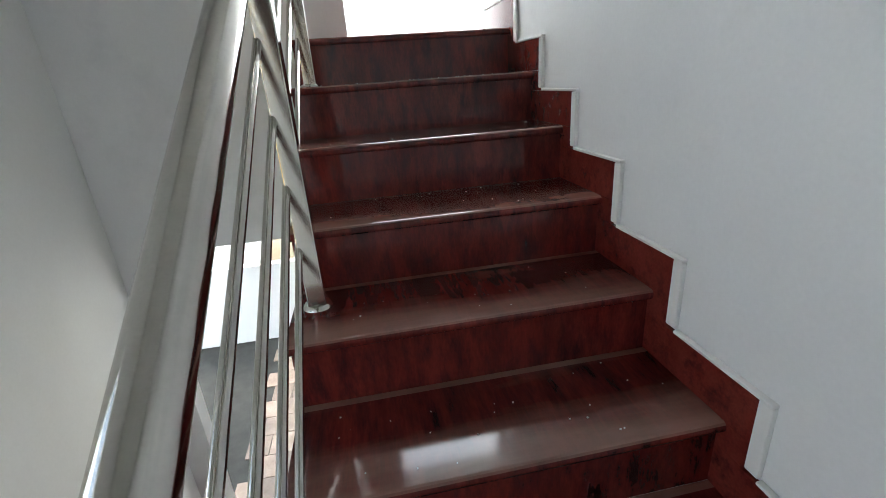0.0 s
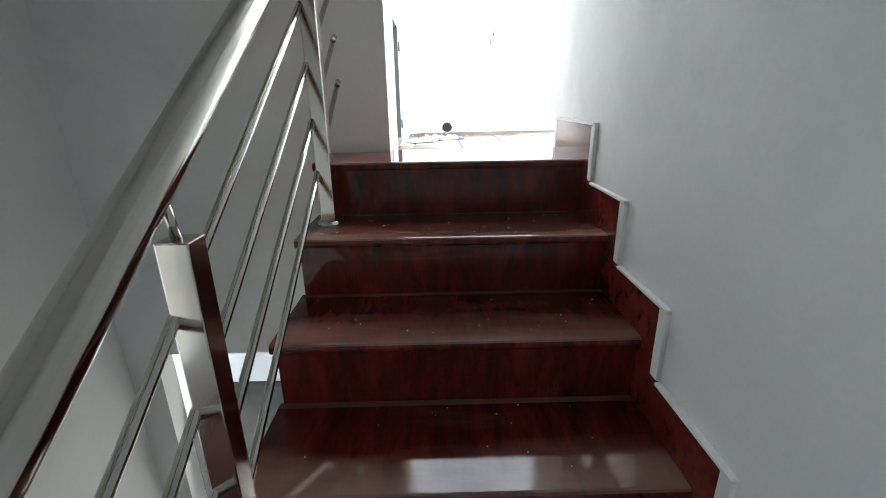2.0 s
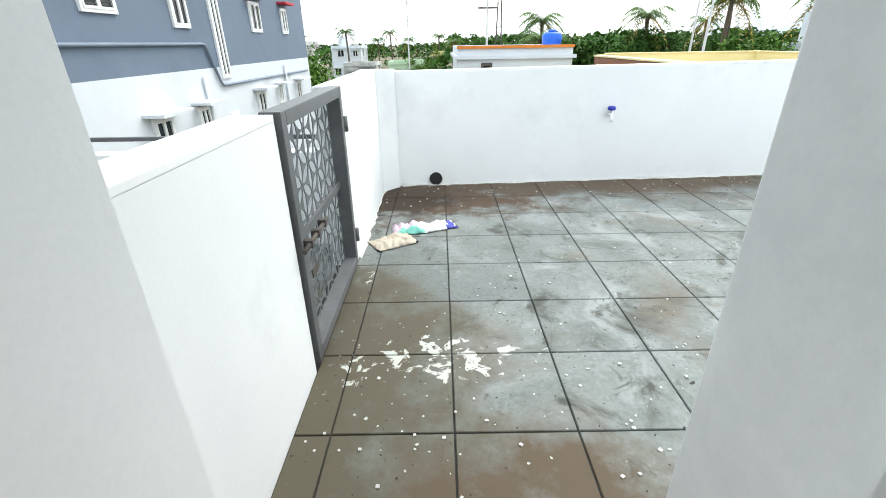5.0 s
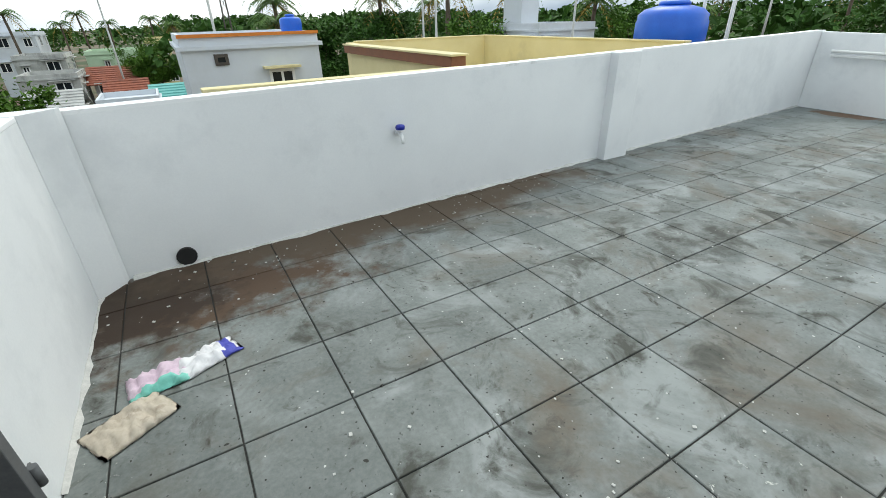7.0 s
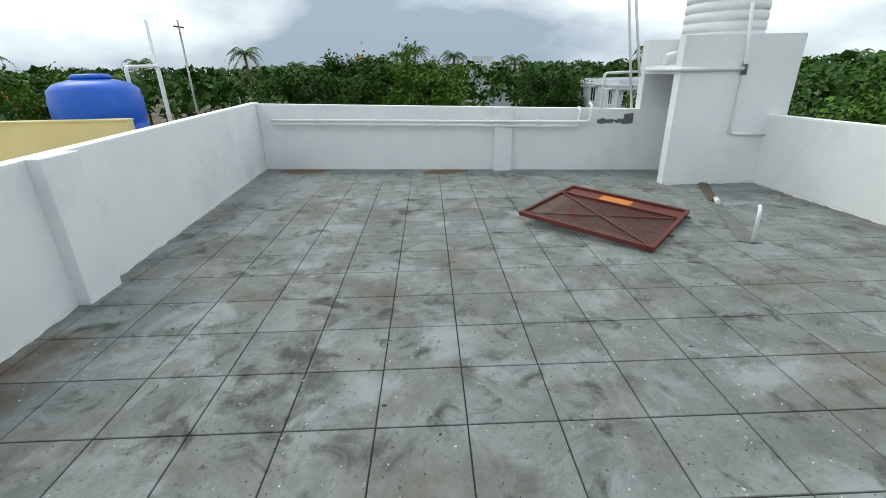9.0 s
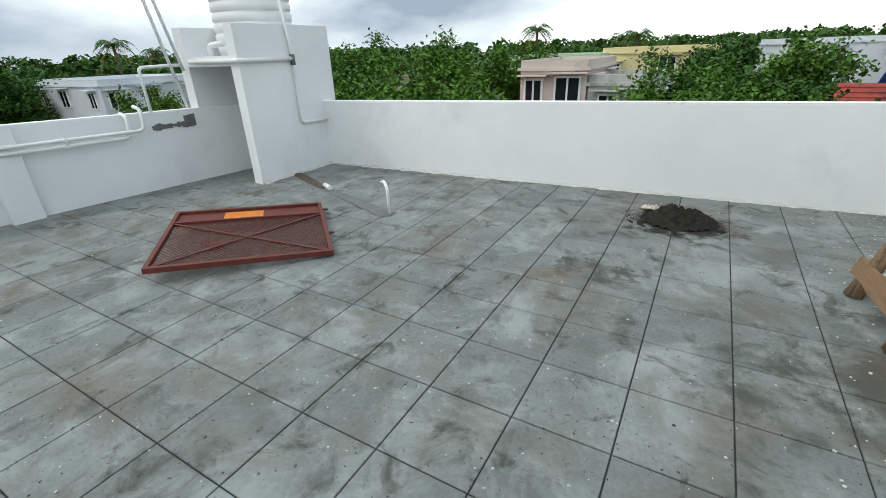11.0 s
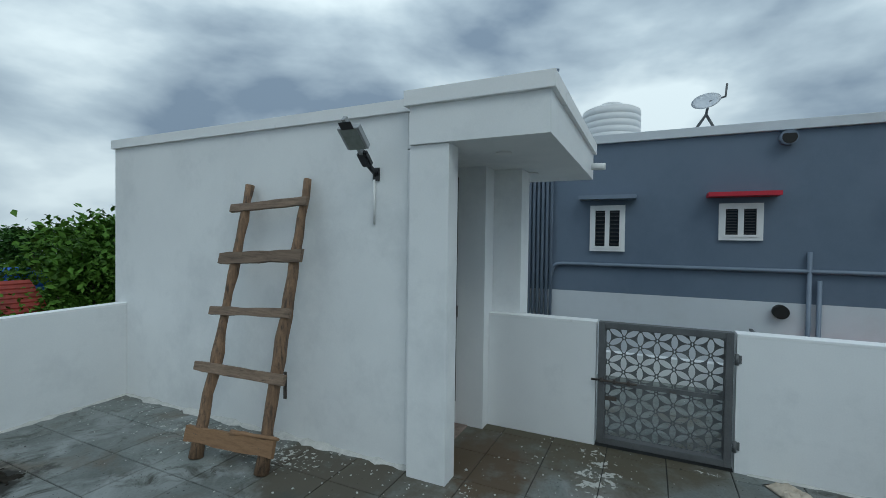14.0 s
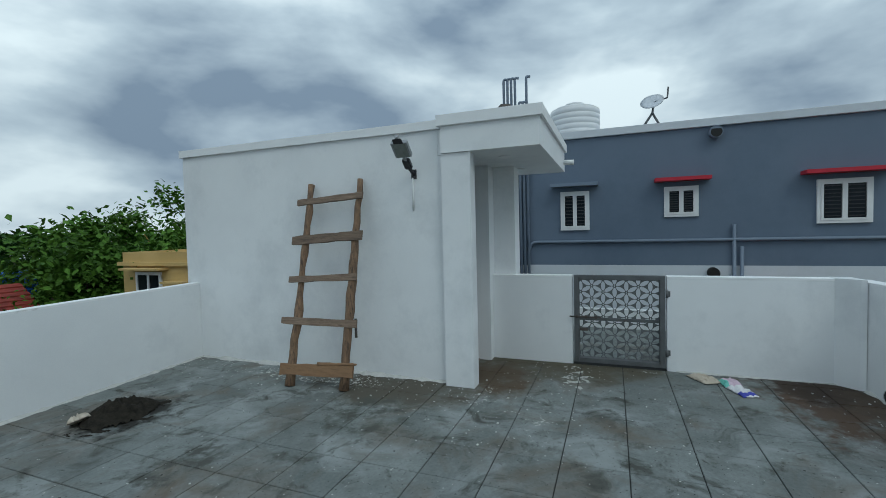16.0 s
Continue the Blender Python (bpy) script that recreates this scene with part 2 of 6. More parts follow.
def dust(m, colour, amount, first, going):
    """Dry dust on faces that look up, in drifts, duller than the polish; its pale colour also paints a lit nosing edge.
    """
    t, p, n = extend(m)
    geo = n("ShaderNodeNewGeometry")
    sep = n("ShaderNodeSeparateXYZ")
    t.links.new(geo.outputs["Normal"], sep.inputs[0])
    # low threshold takes in the rounded nosing, painting its thin lit line
    up = n("ShaderNodeMapRange", **{"From Min": 0.25, "From Max": 0.9})
    t.links.new(sep.outputs["Z"], up.inputs["Value"])
    mp = n("ShaderNodeMapping", Scale=(0.8, 3.2, 1.0))
    t.links.new(geo.outputs["Position"], mp.inputs["Vector"])
    noi = n("ShaderNodeTexNoise", Scale=2.6, Detail=7.0, Roughness=0.6)
    t.links.new(mp.outputs[0], noi.inputs["Vector"])
    where = n("ShaderNodeSeparateXYZ")
    t.links.new(geo.outputs["Position"], where.inputs[0])
    depth = n("ShaderNodeMapRange", **{"From Min": first - 20 * going, "From Max": first - 19 * going})
    depth.clamp = False
    t.links.new(where.outputs["Y"], depth.inputs["Value"])
    along = n("ShaderNodeMath")
    along.operation = "FRACT"
    t.links.new(depth.outputs[0], along.inputs[0])
    front = n("ShaderNodeMapRange", **{"From Min": 0.08, "From Max": 0.62, "To Min": 0.28, "To Max": -0.2})
    t.links.new(along.outputs[0], front.inputs["Value"])
    lower = n("ShaderNodeMapRange", **{"From Min": first + 0.012, "From Max": first + 0.12, "To Min": 0.0, "To Max": -0.6})
    t.links.new(where.outputs["Y"], lower.inputs["Value"])
    both = n("ShaderNodeMath")
    both.operation = "ADD"
    t.links.new(front.outputs[0], both.inputs[0])
    t.links.new(lower.outputs[0], both.inputs[1])
    more = n("ShaderNodeMath")
    more.operation = "ADD"
    t.links.new(noi.outputs["Fac"], more.inputs[0])
    t.links.new(both.outputs[0], more.inputs[1])
    cut = n("ShaderNodeMapRange", **{"From Min": 0.34, "From Max": 0.85, "To Max": amount})
    t.links.new(more.outputs[0], cut.inputs["Value"])
    mul = n("ShaderNodeMath")
    mul.operation = "MULTIPLY"
    t.links.new(up.outputs[0], mul.inputs[0])
    t.links.new(cut.outputs[0], mul.inputs[1])
    overlay(m, colour, mul.outputs[0])
    was = p.inputs["Roughness"].links[0].from_socket
    mix = n("ShaderNodeMath")
    mix.operation = "MULTIPLY_ADD"
    mix.inputs[1].default_value = 0.1
    t.links.new(mul.outputs[0], mix.inputs[0])
    t.links.new(was, mix.inputs[2])
    t.links.new(mix.outputs[0], p.inputs["Roughness"])


dust(GRANITE, (0.26, 0.155, 0.12), 0.66, -2.24, 0.287)
SKIRT = material("red_granite_skirting", (0.12, 0.018, 0.014), (0.19, 0.034, 0.026), 14, 130, (0.1, 0.2), bump=0.02, dark=(0.04, 0.01, 0.01), dark_at=(0.5, 0.72), dark_scale=20)
STEEL = material("brushed_stainless_steel", (0.55, 0.53, 0.49), (0.63, 0.61, 0.57), 9, 160, (0.08, 0.18), metal=1.0, bump=0.03)
GREYMETAL = material("grey_gate_paint", (0.082, 0.085, 0.088), (0.13, 0.134, 0.138), 7, 90, (0.4, 0.6), bump=0.1, dark=(0.09, 0.075, 0.06), dark_at=(0.62, 0.75), dark_scale=6)
LATTICE = material("grey_lattice_paint", (0.095, 0.10, 0.103), (0.14, 0.146, 0.15), 7, 90, (0.4, 0.6), bump=0.1, dark=(0.15, 0.14, 0.125), dark_at=(0.6, 0.75), dark_scale=6)
DARKIRON = material("dark_iron", (0.06, 0.055, 0.05), (0.12, 0.1, 0.085), 12, 120, (0.45, 0.7), metal=0.4, bump=0.2)
REDOX = material("red_oxide_paint", (0.085, 0.014, 0.009), (0.165, 0.03, 0.017), 7, 90, (0.5, 0.75), bump=0.2, dark=(0.085, 0.025, 0.018), dark_at=(0.5, 0.68), dark_scale=5)
ORANGE = material("orange_primer", (0.55, 0.15, 0.015), (0.68, 0.23, 0.03), 9, 90, (0.5, 0.7), bump=0.1)
WIRE = material("rusty_wire_mesh", (0.085, 0.028, 0.02), (0.15, 0.06, 0.043), 18, 160, (0.5, 0.75), metal=0.2, bump=0.1)
PVC = material("white_pvc", (0.74, 0.75, 0.74), (0.82, 0.82, 0.81), 3, 60, (0.3, 0.45), bump=0.03, dark=(0.5, 0.49, 0.46), dark_at=(0.62, 0.75), dark_scale=5)
GREYPVC = material("grey_painted_pipe", (0.15, 0.19, 0.25), (0.2, 0.24, 0.31), 3, 60, (0.4, 0.55), bump=0.05)
WOOD = material("weathered_wood", (0.10, 0.062, 0.038), (0.27, 0.165, 0.095), 7, 55, (0.65, 0.9), bump=0.6, dark=(0.05, 0.034, 0.024), dark_at=(0.5, 0.66), dark_scale=6, stretch=(6, 6, 1), tint=0.2)
PLANK = material("sawn_plank", (0.12, 0.083, 0.058), (0.26, 0.185, 0.13), 6, 55, (0.7, 0.9), bump=0.5, dark=(0.08, 0.055, 0.036), dark_at=(0.52, 0.68), dark_scale=5, stretch=(6, 1, 8), tint=0.22)
FRESHWOOD = material("raw_yellow_wood", (0.18, 0.1, 0.05), (0.32, 0.19, 0.1), 6, 50, (0.7, 0.9), bump=0.5, dark=(0.15, 0.09, 0.05), dark_at=(0.55, 0.7), dark_scale=6, stretch=(6, 1, 8))
SOIL = material("dark_damp_sand", (0.012, 0.011, 0.009), (0.04, 0.035, 0.027), 16, 140, (0.85, 1.0), bump=1.0)
SOIL.node_tree.nodes["Principled BSDF"].inputs["Specular IOR Level"].default_value = 0.1
MORTAR = material("grey_mortar", (0.11, 0.115, 0.11), (0.17, 0.172, 0.165), 6, 80, (0.7, 0.9), bump=0.6)
PAD = material("pinkish_cement_pad", (0.17, 0.125, 0.105), (0.27, 0.21, 0.18), 9, 80, (0.7, 0.9), bump=0.5, dark=(0.10, 0.07, 0.05), dark_at=(0.5, 0.65), dark_scale=6)
MUD = material("brown_mud", (0.06, 0.042, 0.03), (0.13, 0.095, 0.065), 12, 120, (0.7, 0.95), bump=0.9)
CRUMB = material("lime_crumbs", (0.42, 0.42, 0.4), (0.6, 0.59, 0.56), 20, 150, (0.8, 0.95), bump=0.5)
BLUE = material("blue_plastic_tank", (0.008, 0.09, 0.52), (0.014, 0.13, 0.62), 2.5, 60, (0.3, 0.45), bump=0.05)
NAVY = material("blue_plastic_tap", (0.01, 0.02, 0.3), (0.015, 0.03, 0.4), 8, 80, (0.3, 0.4), bump=0.0)
TANKWHITE = material("white_ribbed_tank", (0.7, 0.71, 0.71), (0.78, 0.78, 0.78), 3, 60, (0.35, 0.5), bump=0.04)
# near-black that paints the shade inside drain and vent holes
HOLE_DARK = material("painted_hole_dark", (0.008, 0.008, 0.008), (0.015, 0.015, 0.015), 10, 80, (0.6, 0.8), bump=0.05)
BLUEWALL = material("blue_grey_facade", (0.118, 0.157, 0.218), (0.142, 0.182, 0.245), 1.2, 70, (0.6, 0.8), bump=0.15, dark=(0.10, 0.137, 0.195), dark_at=(0.5, 0.75), dark_scale=0.5)
FACADE = material("pale_facade", (0.56, 0.59, 0.63), (0.64, 0.67, 0.71), 1.0, 70, (0.6, 0.8), bump=0.15, dark=(0.5, 0.52, 0.54), dark_at=(0.52, 0.75), dark_scale=0.5)
REDPAINT = material("red_shade_paint", (0.42, 0.012, 0.03), (0.52, 0.02, 0.045), 4, 70, (0.5, 0.7), bump=0.1)
FRAMEWHITE = material("white_window_frame", (0.75, 0.75, 0.75), (0.82, 0.82, 0.82), 4, 80, (0.35, 0.5), bump=0.05)
CREAM = material("cream_yellow_wall", (0.62, 0.53, 0.27), (0.72, 0.63, 0.36), 1.1, 60, (0.6, 0.8), bump=0.2, dark=(0.5, 0.43, 0.24), dark_at=(0.55, 0.75), dark_scale=0.6)
BROWNBEAM = material("brown_painted_beam", (0.17, 0.065, 0.03), (0.24, 0.10, 0.05), 4, 60, (0.6, 0.8), bump=0.1)
GREENWALL = material("pale_green_wall", (0.38, 0.50, 0.34), (0.46, 0.58, 0.42), 1.1, 60, (0.6, 0.8), bump=0.2)
GREYWALL = material("stained_grey_wall", (0.36, 0.36, 0.34), (0.52, 0.52, 0.5), 0.9, 40, (0.7, 0.9), bump=0.3, dark=(0.16, 0.16, 0.15), dark_at=(0.5, 0.7), dark_scale=0.7, stretch=(1, 1, 0.35))
PINKWALL = material("pinkish_beige_wall", (0.52, 0.44, 0.40), (0.6, 0.52, 0.47), 0.9, 40, (0.7, 0.9), bump=0.2, dark=(0.3, 0.26, 0.24), dark_at=(0.56, 0.75), dark_scale=0.7)
OCHRE = material("ochre_wall", (0.50, 0.34, 0.12), (0.62, 0.44, 0.18), 0.9, 40, (0.7, 0.9), bump=0.2, dark=(0.28, 0.2, 0.1), dark_at=(0.56, 0.75), dark_scale=0.7)
CLAY = material("clay_roof_tiles", (0.20, 0.055, 0.03), (0.32, 0.10, 0.055), 5, 30, (0.75, 0.95), bump=0.8, dark=(0.09, 0.04, 0.03), dark_at=(0.5, 0.7), dark_scale=0.6)
REDROOF = material("red_roof_tiles", (0.24, 0.035, 0.025), (0.36, 0.06, 0.04), 4, 30, (0.7, 0.9), bump=0.6, dark=(0.14, 0.03, 0.025), dark_at=(0.52, 0.7), dark_scale=0.8)
SHEET = material("turquoise_roof_sheet", (0.10, 0.36, 0.33), (0.15, 0.45, 0.41), 2, 60, (0.4, 0.6), bump=0.1)
BLUESHEET = material("blue_tarpaulin", (0.02, 0.10, 0.42), (0.03, 0.15, 0.55), 2, 60, (0.45, 0.6), bump=0.2)
BARK = material("bark", (0.07, 0.05, 0.035), (0.15, 0.115, 0.085), 5, 40, (0.8, 0.95), bump=0.8, stretch=(1, 1, 0.4))
STONE = material("brown_paving_stone", (0.20, 0.135, 0.10), (0.36, 0.27, 0.21), 6, 50, (0.4, 0.65), bump=0.3, tint=0.3)
TERRA = material("red_earth_ground", (0.13, 0.085, 0.055), (0.20, 0.15, 0.10), 0.15, 4, (0.85, 1.0), bump=0.4, dark=(0.045, 0.07, 0.022), dark_at=(0.42, 0.55), dark_scale=0.06)
BAGTAN = material("tan_paper_bag", (0.42, 0.36, 0.28), (0.56, 0.49, 0.40), 9, 60, (0.6, 0.8), bump=0.4, dark=(0.3, 0.24, 0.18), dark_at=(0.55, 0.7), dark_scale=8)
BAGWHITE = material("white_woven_bag", (0.68, 0.67, 0.68), (0.78, 0.77, 0.78), 9, 120, (0.5, 0.7), bump=0.3, dark=(0.4, 0.38, 0.36), dark_at=(0.58, 0.72), dark_scale=9)
BAGPINK = material("pink_printed_bag", (0.56, 0.42, 0.51), (0.68, 0.54, 0.62), 9, 120, (0.5, 0.7), bump=0.3, dark=(0.4, 0.3, 0.36), dark_at=(0.58, 0.72), dark_scale=9)
BAGTEAL = material("teal_print", (0.15, 0.5, 0.42), (0.24, 0.6, 0.5), 9, 120, (0.5, 0.7), bump=0.3)
BAGBLUE = material("blue_print", (0.04, 0.05, 0.34), (0.07, 0.08, 0.44), 9, 120, (0.5, 0.7), bump=0.3)
DIODE = material("lamp_lens", (0.2, 0.22, 0.2), (0.28, 0.3, 0.28), 30, 160, (0.15, 0.25), bump=0.05)
ALLOY = material("cast_alloy", (0.3, 0.31, 0.32), (0.38, 0.39, 0.4), 12, 120, (0.4, 0.55), metal=0.3, bump=0.05)
LAMPBODY = material("black_lamp_body", (0.02, 0.02, 0.022), (0.035, 0.035, 0.04), 9, 100, (0.35, 0.5), bump=0.05)


def leaf_material(name, c1, c2):
    m = material(name, c1, c2, 0.7, 6, (0.5, 0.7), bump=0.0)
    t, p, n = extend(m)
    geo = n("ShaderNodeNewGeometry")
    was = p.inputs["Base Color"].links[0].from_socket
    hsv = n("ShaderNodeHueSaturation")
    shift = n("ShaderNodeMapRange", **{"To Min": 0.62, "To Max": 1.25})
    t.links.new(geo.outputs["Random Per Island"], shift.inputs["Value"])
    t.links.new(shift.outputs[0], hsv.inputs["Value"])
    t.links.new(was, hsv.inputs["Color"])
    t.links.new(hsv.outputs[0], p.inputs["Base Color"])
    p.inputs["Specular IOR Level"].default_value = 0.12
    return m


LEAF = leaf_material("broad_leaves", (0.05, 0.12, 0.014), (0.115, 0.22, 0.034))
LEAFDARK = leaf_material("dark_leaves", (0.03, 0.08, 0.014), (0.06, 0.13, 0.025))
FROND = leaf_material("palm_fronds", (0.05, 0.11, 0.02), (0.095, 0.17, 0.035))
DRYFROND = leaf_material("dry_palm_fronds", (0.22, 0.16, 0.03), (0.32, 0.24, 0.06))

GLASS = material("dark_window_glass", (0.012, 0.016, 0.02), (0.02, 0.025, 0.03), 2, 30, (0.04, 0.08), bump=0.0)
GLASS.node_tree.nodes["Principled BSDF"].inputs["Specular IOR Level"].default_value = 0.22


# ---- mesh helpers ----
def box(bm, x0, x1, y0, y1, z0, z1, m=None):
    """Add a box; m turns it afterwards."""
    vs = [bm.verts.new((x, y, z)) for z in (z0, z1) for y in (y0, y1) for x in (x0, x1)]
    if m:
        for v in vs:
            v.co = m @ v.co
    for f in ((0, 2, 3, 1), (4, 5, 7, 6), (0, 1, 5, 4), (2, 6, 7, 3), (0, 4, 6, 2), (1, 3, 7, 5)):
        bm.faces.new([vs[i] for i in f])
    return vs


def prism(bm, ring, z0, tops):
    """An upright block over a ring of plan points; tops is one height or one for each point."""
    tops = tops if isinstance(tops, (list, tuple)) else [tops] * len(ring)
    lo = [bm.verts.new((x, y, z0)) for x, y in ring]
    hi = [bm.verts.new((x, y, z)) for (x, y), z in zip(ring, tops)]
    bm.faces.new(lo[::-1])
    bm.faces.new(hi)
    for k in range(len(ring)):
        j = (k + 1) % len(ring)
        bm.faces.new((lo[k], lo[j], hi[j], hi[k]))
    return bm


def boxes(*dims, bevel=0.0, segments=2):
    bm = bmesh.new()
    for d in dims:
        box(bm, *d)
    if bevel:
        bmesh.ops.bevel(bm, geom=bm.edges[:], offset=bevel, segments=segments, affect="EDGES", profile=0.6)
    return bm


def tube(bm, points, radius, sides=10, cap=True, wobble=0.0, seed=0):
    """Sweep a ring along points; radius is one number or one for each point."""
    pts = [Vector(p) for p in points]
    rad = radius if isinstance(radius, (list, tuple)) else [radius] * len(pts)
    rng = random.Random(seed)
    rings = []
    side = None
    for i, p in enumerate(pts):
        a = pts[max(i - 1, 0)]
        b = pts[min(i + 1, len(pts) - 1)]
        d = (b - a).normalized()
        if side is None:
            side = d.orthogonal().normalized()
        side = (side - d * side.dot(d)).normalized()
        up = d.cross(side)
        ring = []
        for k in range(sides):
            an = 2 * math.pi * k / sides
            r = rad[i] * (1 + wobble * (rng.random() - 0.5))
            ring.append(bm.verts.new(p + side * math.cos(an) * r + up * math.sin(an) * r))
        rings.append(ring)
    for r0, r1 in zip(rings, rings[1:]):
        for k in range(sides):
            f = bm.faces.new((r0[k], r0[(k + 1) % sides], r1[(k + 1) % sides], r1[k]))
            f.smooth = True
    if cap:
        bm.faces.new(rings[0][::-1])
        bm.faces.new(rings[-1])
    return bm


def tubes(*runs, sides=10):
    bm = bmesh.new()
    for points, radius in runs:
        tube(bm, points, radius, sides)
    return bm


def elbow(points, r=0.05, n=4):
    """Round off the corners of a pipe's run."""
    pts = [Vector(p) for p in points]
    res = [pts[0]]
    for a, b, c in zip(pts, pts[1:], pts[2:]):
        s = b + (a - b).normalized() * min(r, (a - b).length * 0.45)
        e = b + (c - b).normalized() * min(r, (c - b).length * 0.45)
        for k in range(n + 1):
            u = k / n
            res.append(s * (1 - u) ** 2 + b * 2 * u * (1 - u) + e * u * u)
    return res + [pts[-1]]


def lathe(profile, sides=32, centre=(0, 0, 0), sharp=False):
    bm = bmesh.new()
    c = Vector(centre)
    rings = []
    for r, z in profile:
        rings.append([bm.verts.new(c + Vector((r * math.cos(2 * math.pi * k / sides), r * math.sin(2 * math.pi * k / sides), z))) for k in range(sides)])
    for r0, r1 in zip(rings, rings[1:]):
        for k in range(sides):
            f = bm.faces.new((r0[k], r0[(k + 1) % sides], r1[(k + 1) % sides], r1[k]))
            f.smooth = not sharp
    bm.faces.new(rings[0][::-1])
    bm.faces.new(rings[-1])
    return bm


def chain(ob):
    m = ob.matrix_basis.copy()
    while ob.parent:
        ob = ob.parent
        m = ob.matrix_basis @ m
    return m


def mesh_of(name, bm, *mats):
    me = bpy.data.meshes.new(name)
    bmesh.ops.recalc_face_normals(bm, faces=bm.faces[:])
    bm.to_mesh(me)
    bm.free()
    for m in mats:
        me.materials.append(m)
    return me


def part(name, bm, mat, parent, label=""):
    """One mesh under a thing or part; the bmesh is given in the world's coordinates."""
    me = mesh_of(name, bm, mat)
    me.transform(chain(parent).inverted())
    ob = new(name, me)
    ob.parent = parent
    return tagged(ob, label)


def thing(name, label, category, place=(0, 0, 0), group="", turn=0):
    ob = new(name)
    ob.matrix_basis = pose(*place, 0, 0, turn)
    ob.empty_display_size = 0.1
    return tagged(ob, label, category, group)


def setting(name, bm, mat, label=""):
    return tagged(new(name, mesh_of(name, bm, mat)), label, kind="structure")


def loose(name, bm, mat, label, category, group=""):
    """A thing of one mesh, with its origin at its base."""
    me = mesh_of(name, bm, mat)
    co = np.array([v.co for v in me.vertices])
    base = Vector((float(co[:, 0].mean()), float(co[:, 1].mean()), float(co[:, 2].min())))
    me.transform(Matrix.Translation(-base))
    ob = new(name, me)
    ob.location = base
    return tagged(ob, label, category, group)


# ---- plan, in metres: the roof floor is z = 0 ----
T = 0.435                       # side of a floor tile
GATE_X, EAST, SOUTH = -0.567, 8.03, -5.25
TOP = 1.03                      # height of the gate-side parapet
LX = 0.48                       # outer face of the wall with the ladder
RX = 0.287                       # stairwell face of the same wall
LANDING, RISE, GOING, NOSE = 0.2, 0.188, 0.287, -2.228
STEP_L = -0.67
W = 0.14                        # parapet thickness
ROOF = 2.645                    # underside of the stair room's coping


# the outer walls stand a little askew to the tiles
def north_at(x):
    return 2.13 + 0.05 * x


def south_at(x):
    return -5.25 + 0.06 * x


def east_at(y):
    return 8.25 + 0.13 * (y + 1.6)


NW_Y, NE_X, SE_X = north_at(-0.45), 8.79, 7.84

# ---- large structure: roof slab, walls, parapets ----
slab = bmesh.new()
prism(slab, [(LX - 0.05, SOUTH - 0.16), (SE_X + 0.1, south_at(SE_X) - 0.12), (NE_X + 0.12, north_at(NE_X) + 0.12), (LX - 0.05, north_at(LX) + 0.12)], -0.3, -0.008)
prism(slab, [(GATE_X - 0.13, -1.79), (LX - 0.05, -1.79), (LX - 0.05, north_at(LX) + 0.12), (GATE_X - 0.13, NW_Y + 0.12)], -0.3, -0.008)
floor = setting("floor", slab, JOINT, "grey cement-tiled flat roof terrace with dark joints, stained and dusty")

ladder_wall = boxes((RX, LX, SOUTH - 0.18, -1.78, -3.4, ROOF))
setting("wall_ladder_side", ladder_wall, WHITE)
setting("pillar_door", boxes((0.415, 0.578, -1.707, -1.40, -0.02, 2.372), (0.417, LX - 0.002, -1.81, -1.70, -0.018, 2.37), bevel=0.005), WHITE)
# gap left in this unseen stretch is an added opening that lets in daylight
for d in ((-1.93, -1.77, SOUTH - 0.18, -1.782, -3.4, -1.05), (-1.93, -1.77, SOUTH - 0.18, -1.782, 0.35, ROOF),
          (-1.93, -1.77, SOUTH - 0.18, -5.1, -1.05, 0.35), (-1.93, -1.77, -3.7, -1.782, -1.05, 0.35)):
    setting("wall_stair_west", boxes(d), INNER)
setting("wall_stair_south", boxes((-1.77, RX, SOUTH - 0.18, SOUTH, -3.4, ROOF)), INNER)
NY0, NY1 = -1.9, -1.782
for d in ((-0.43, RX - 0.002, NY0, NY1, 2.3, ROOF), (-0.43, RX - 0.002, NY0 + 0.06, NY1, -0.75, -0.01), (-0.72, -0.43, NY0, NY1, -3.2, ROOF),
          (-1.62, -0.72, NY0, NY1, -0.75, ROOF), (-1.77, -1.62, NY0, NY1, -3.2, ROOF)):
    setting("wall_stair_north", boxes(d), WHITE)
setting("ceiling", boxes((-1.77, RX, SOUTH, -1.9, 2.42, 2.6)), INNER)
cop = bmesh.new()
box(cop, -1.96, LX + 0.03, SOUTH - 0.21, -1.70, ROOF, ROOF + 0.09)
setting("trim_roof_edge", cop, COPE)
canopy = bmesh.new()
box(canopy, -1.62, 0.60, -1.70, -0.71, 2.374, ROOF - 0.002)
box(canopy, -1.618, LX - 0.004, -1.79, -1.69, 2.376, ROOF - 0.004)
setting("canopy", canopy, WHITE)
setting("pillar_canopy", boxes((-0.93, -0.655, -1.49, -1.22, -0.3, 2.372), bevel=0.005), WHITE)
setting("wall_porch", boxes((GATE_X - W, -0.43, -1.757, -1.49, -0.3, 2.378)), WHITE)
setting("trim_canopy_edge", boxes((-1.66, 0.63, -1.735, -0.68, ROOF - 0.004, ROOF + 0.105), bevel=0.004), COPE)


def parapet(name, x0, x1, y0, y1, cope_over=0.001):
    setting(name, boxes((x0, x1, y0, y1, -0.3, TOP - 0.012)), WHITE)
    setting("trim_" + name, boxes((x0 - cope_over, x1 + cope_over, y0 - cope_over, y1 + cope_over, TOP - 0.012, TOP + 0.01), bevel=0.004), COPE)


G0, G1 = -0.519, 0.436
parapet("wall_gate_near", GATE_X - W, GATE_X, -1.488, G0 - 0.02, 0.001)
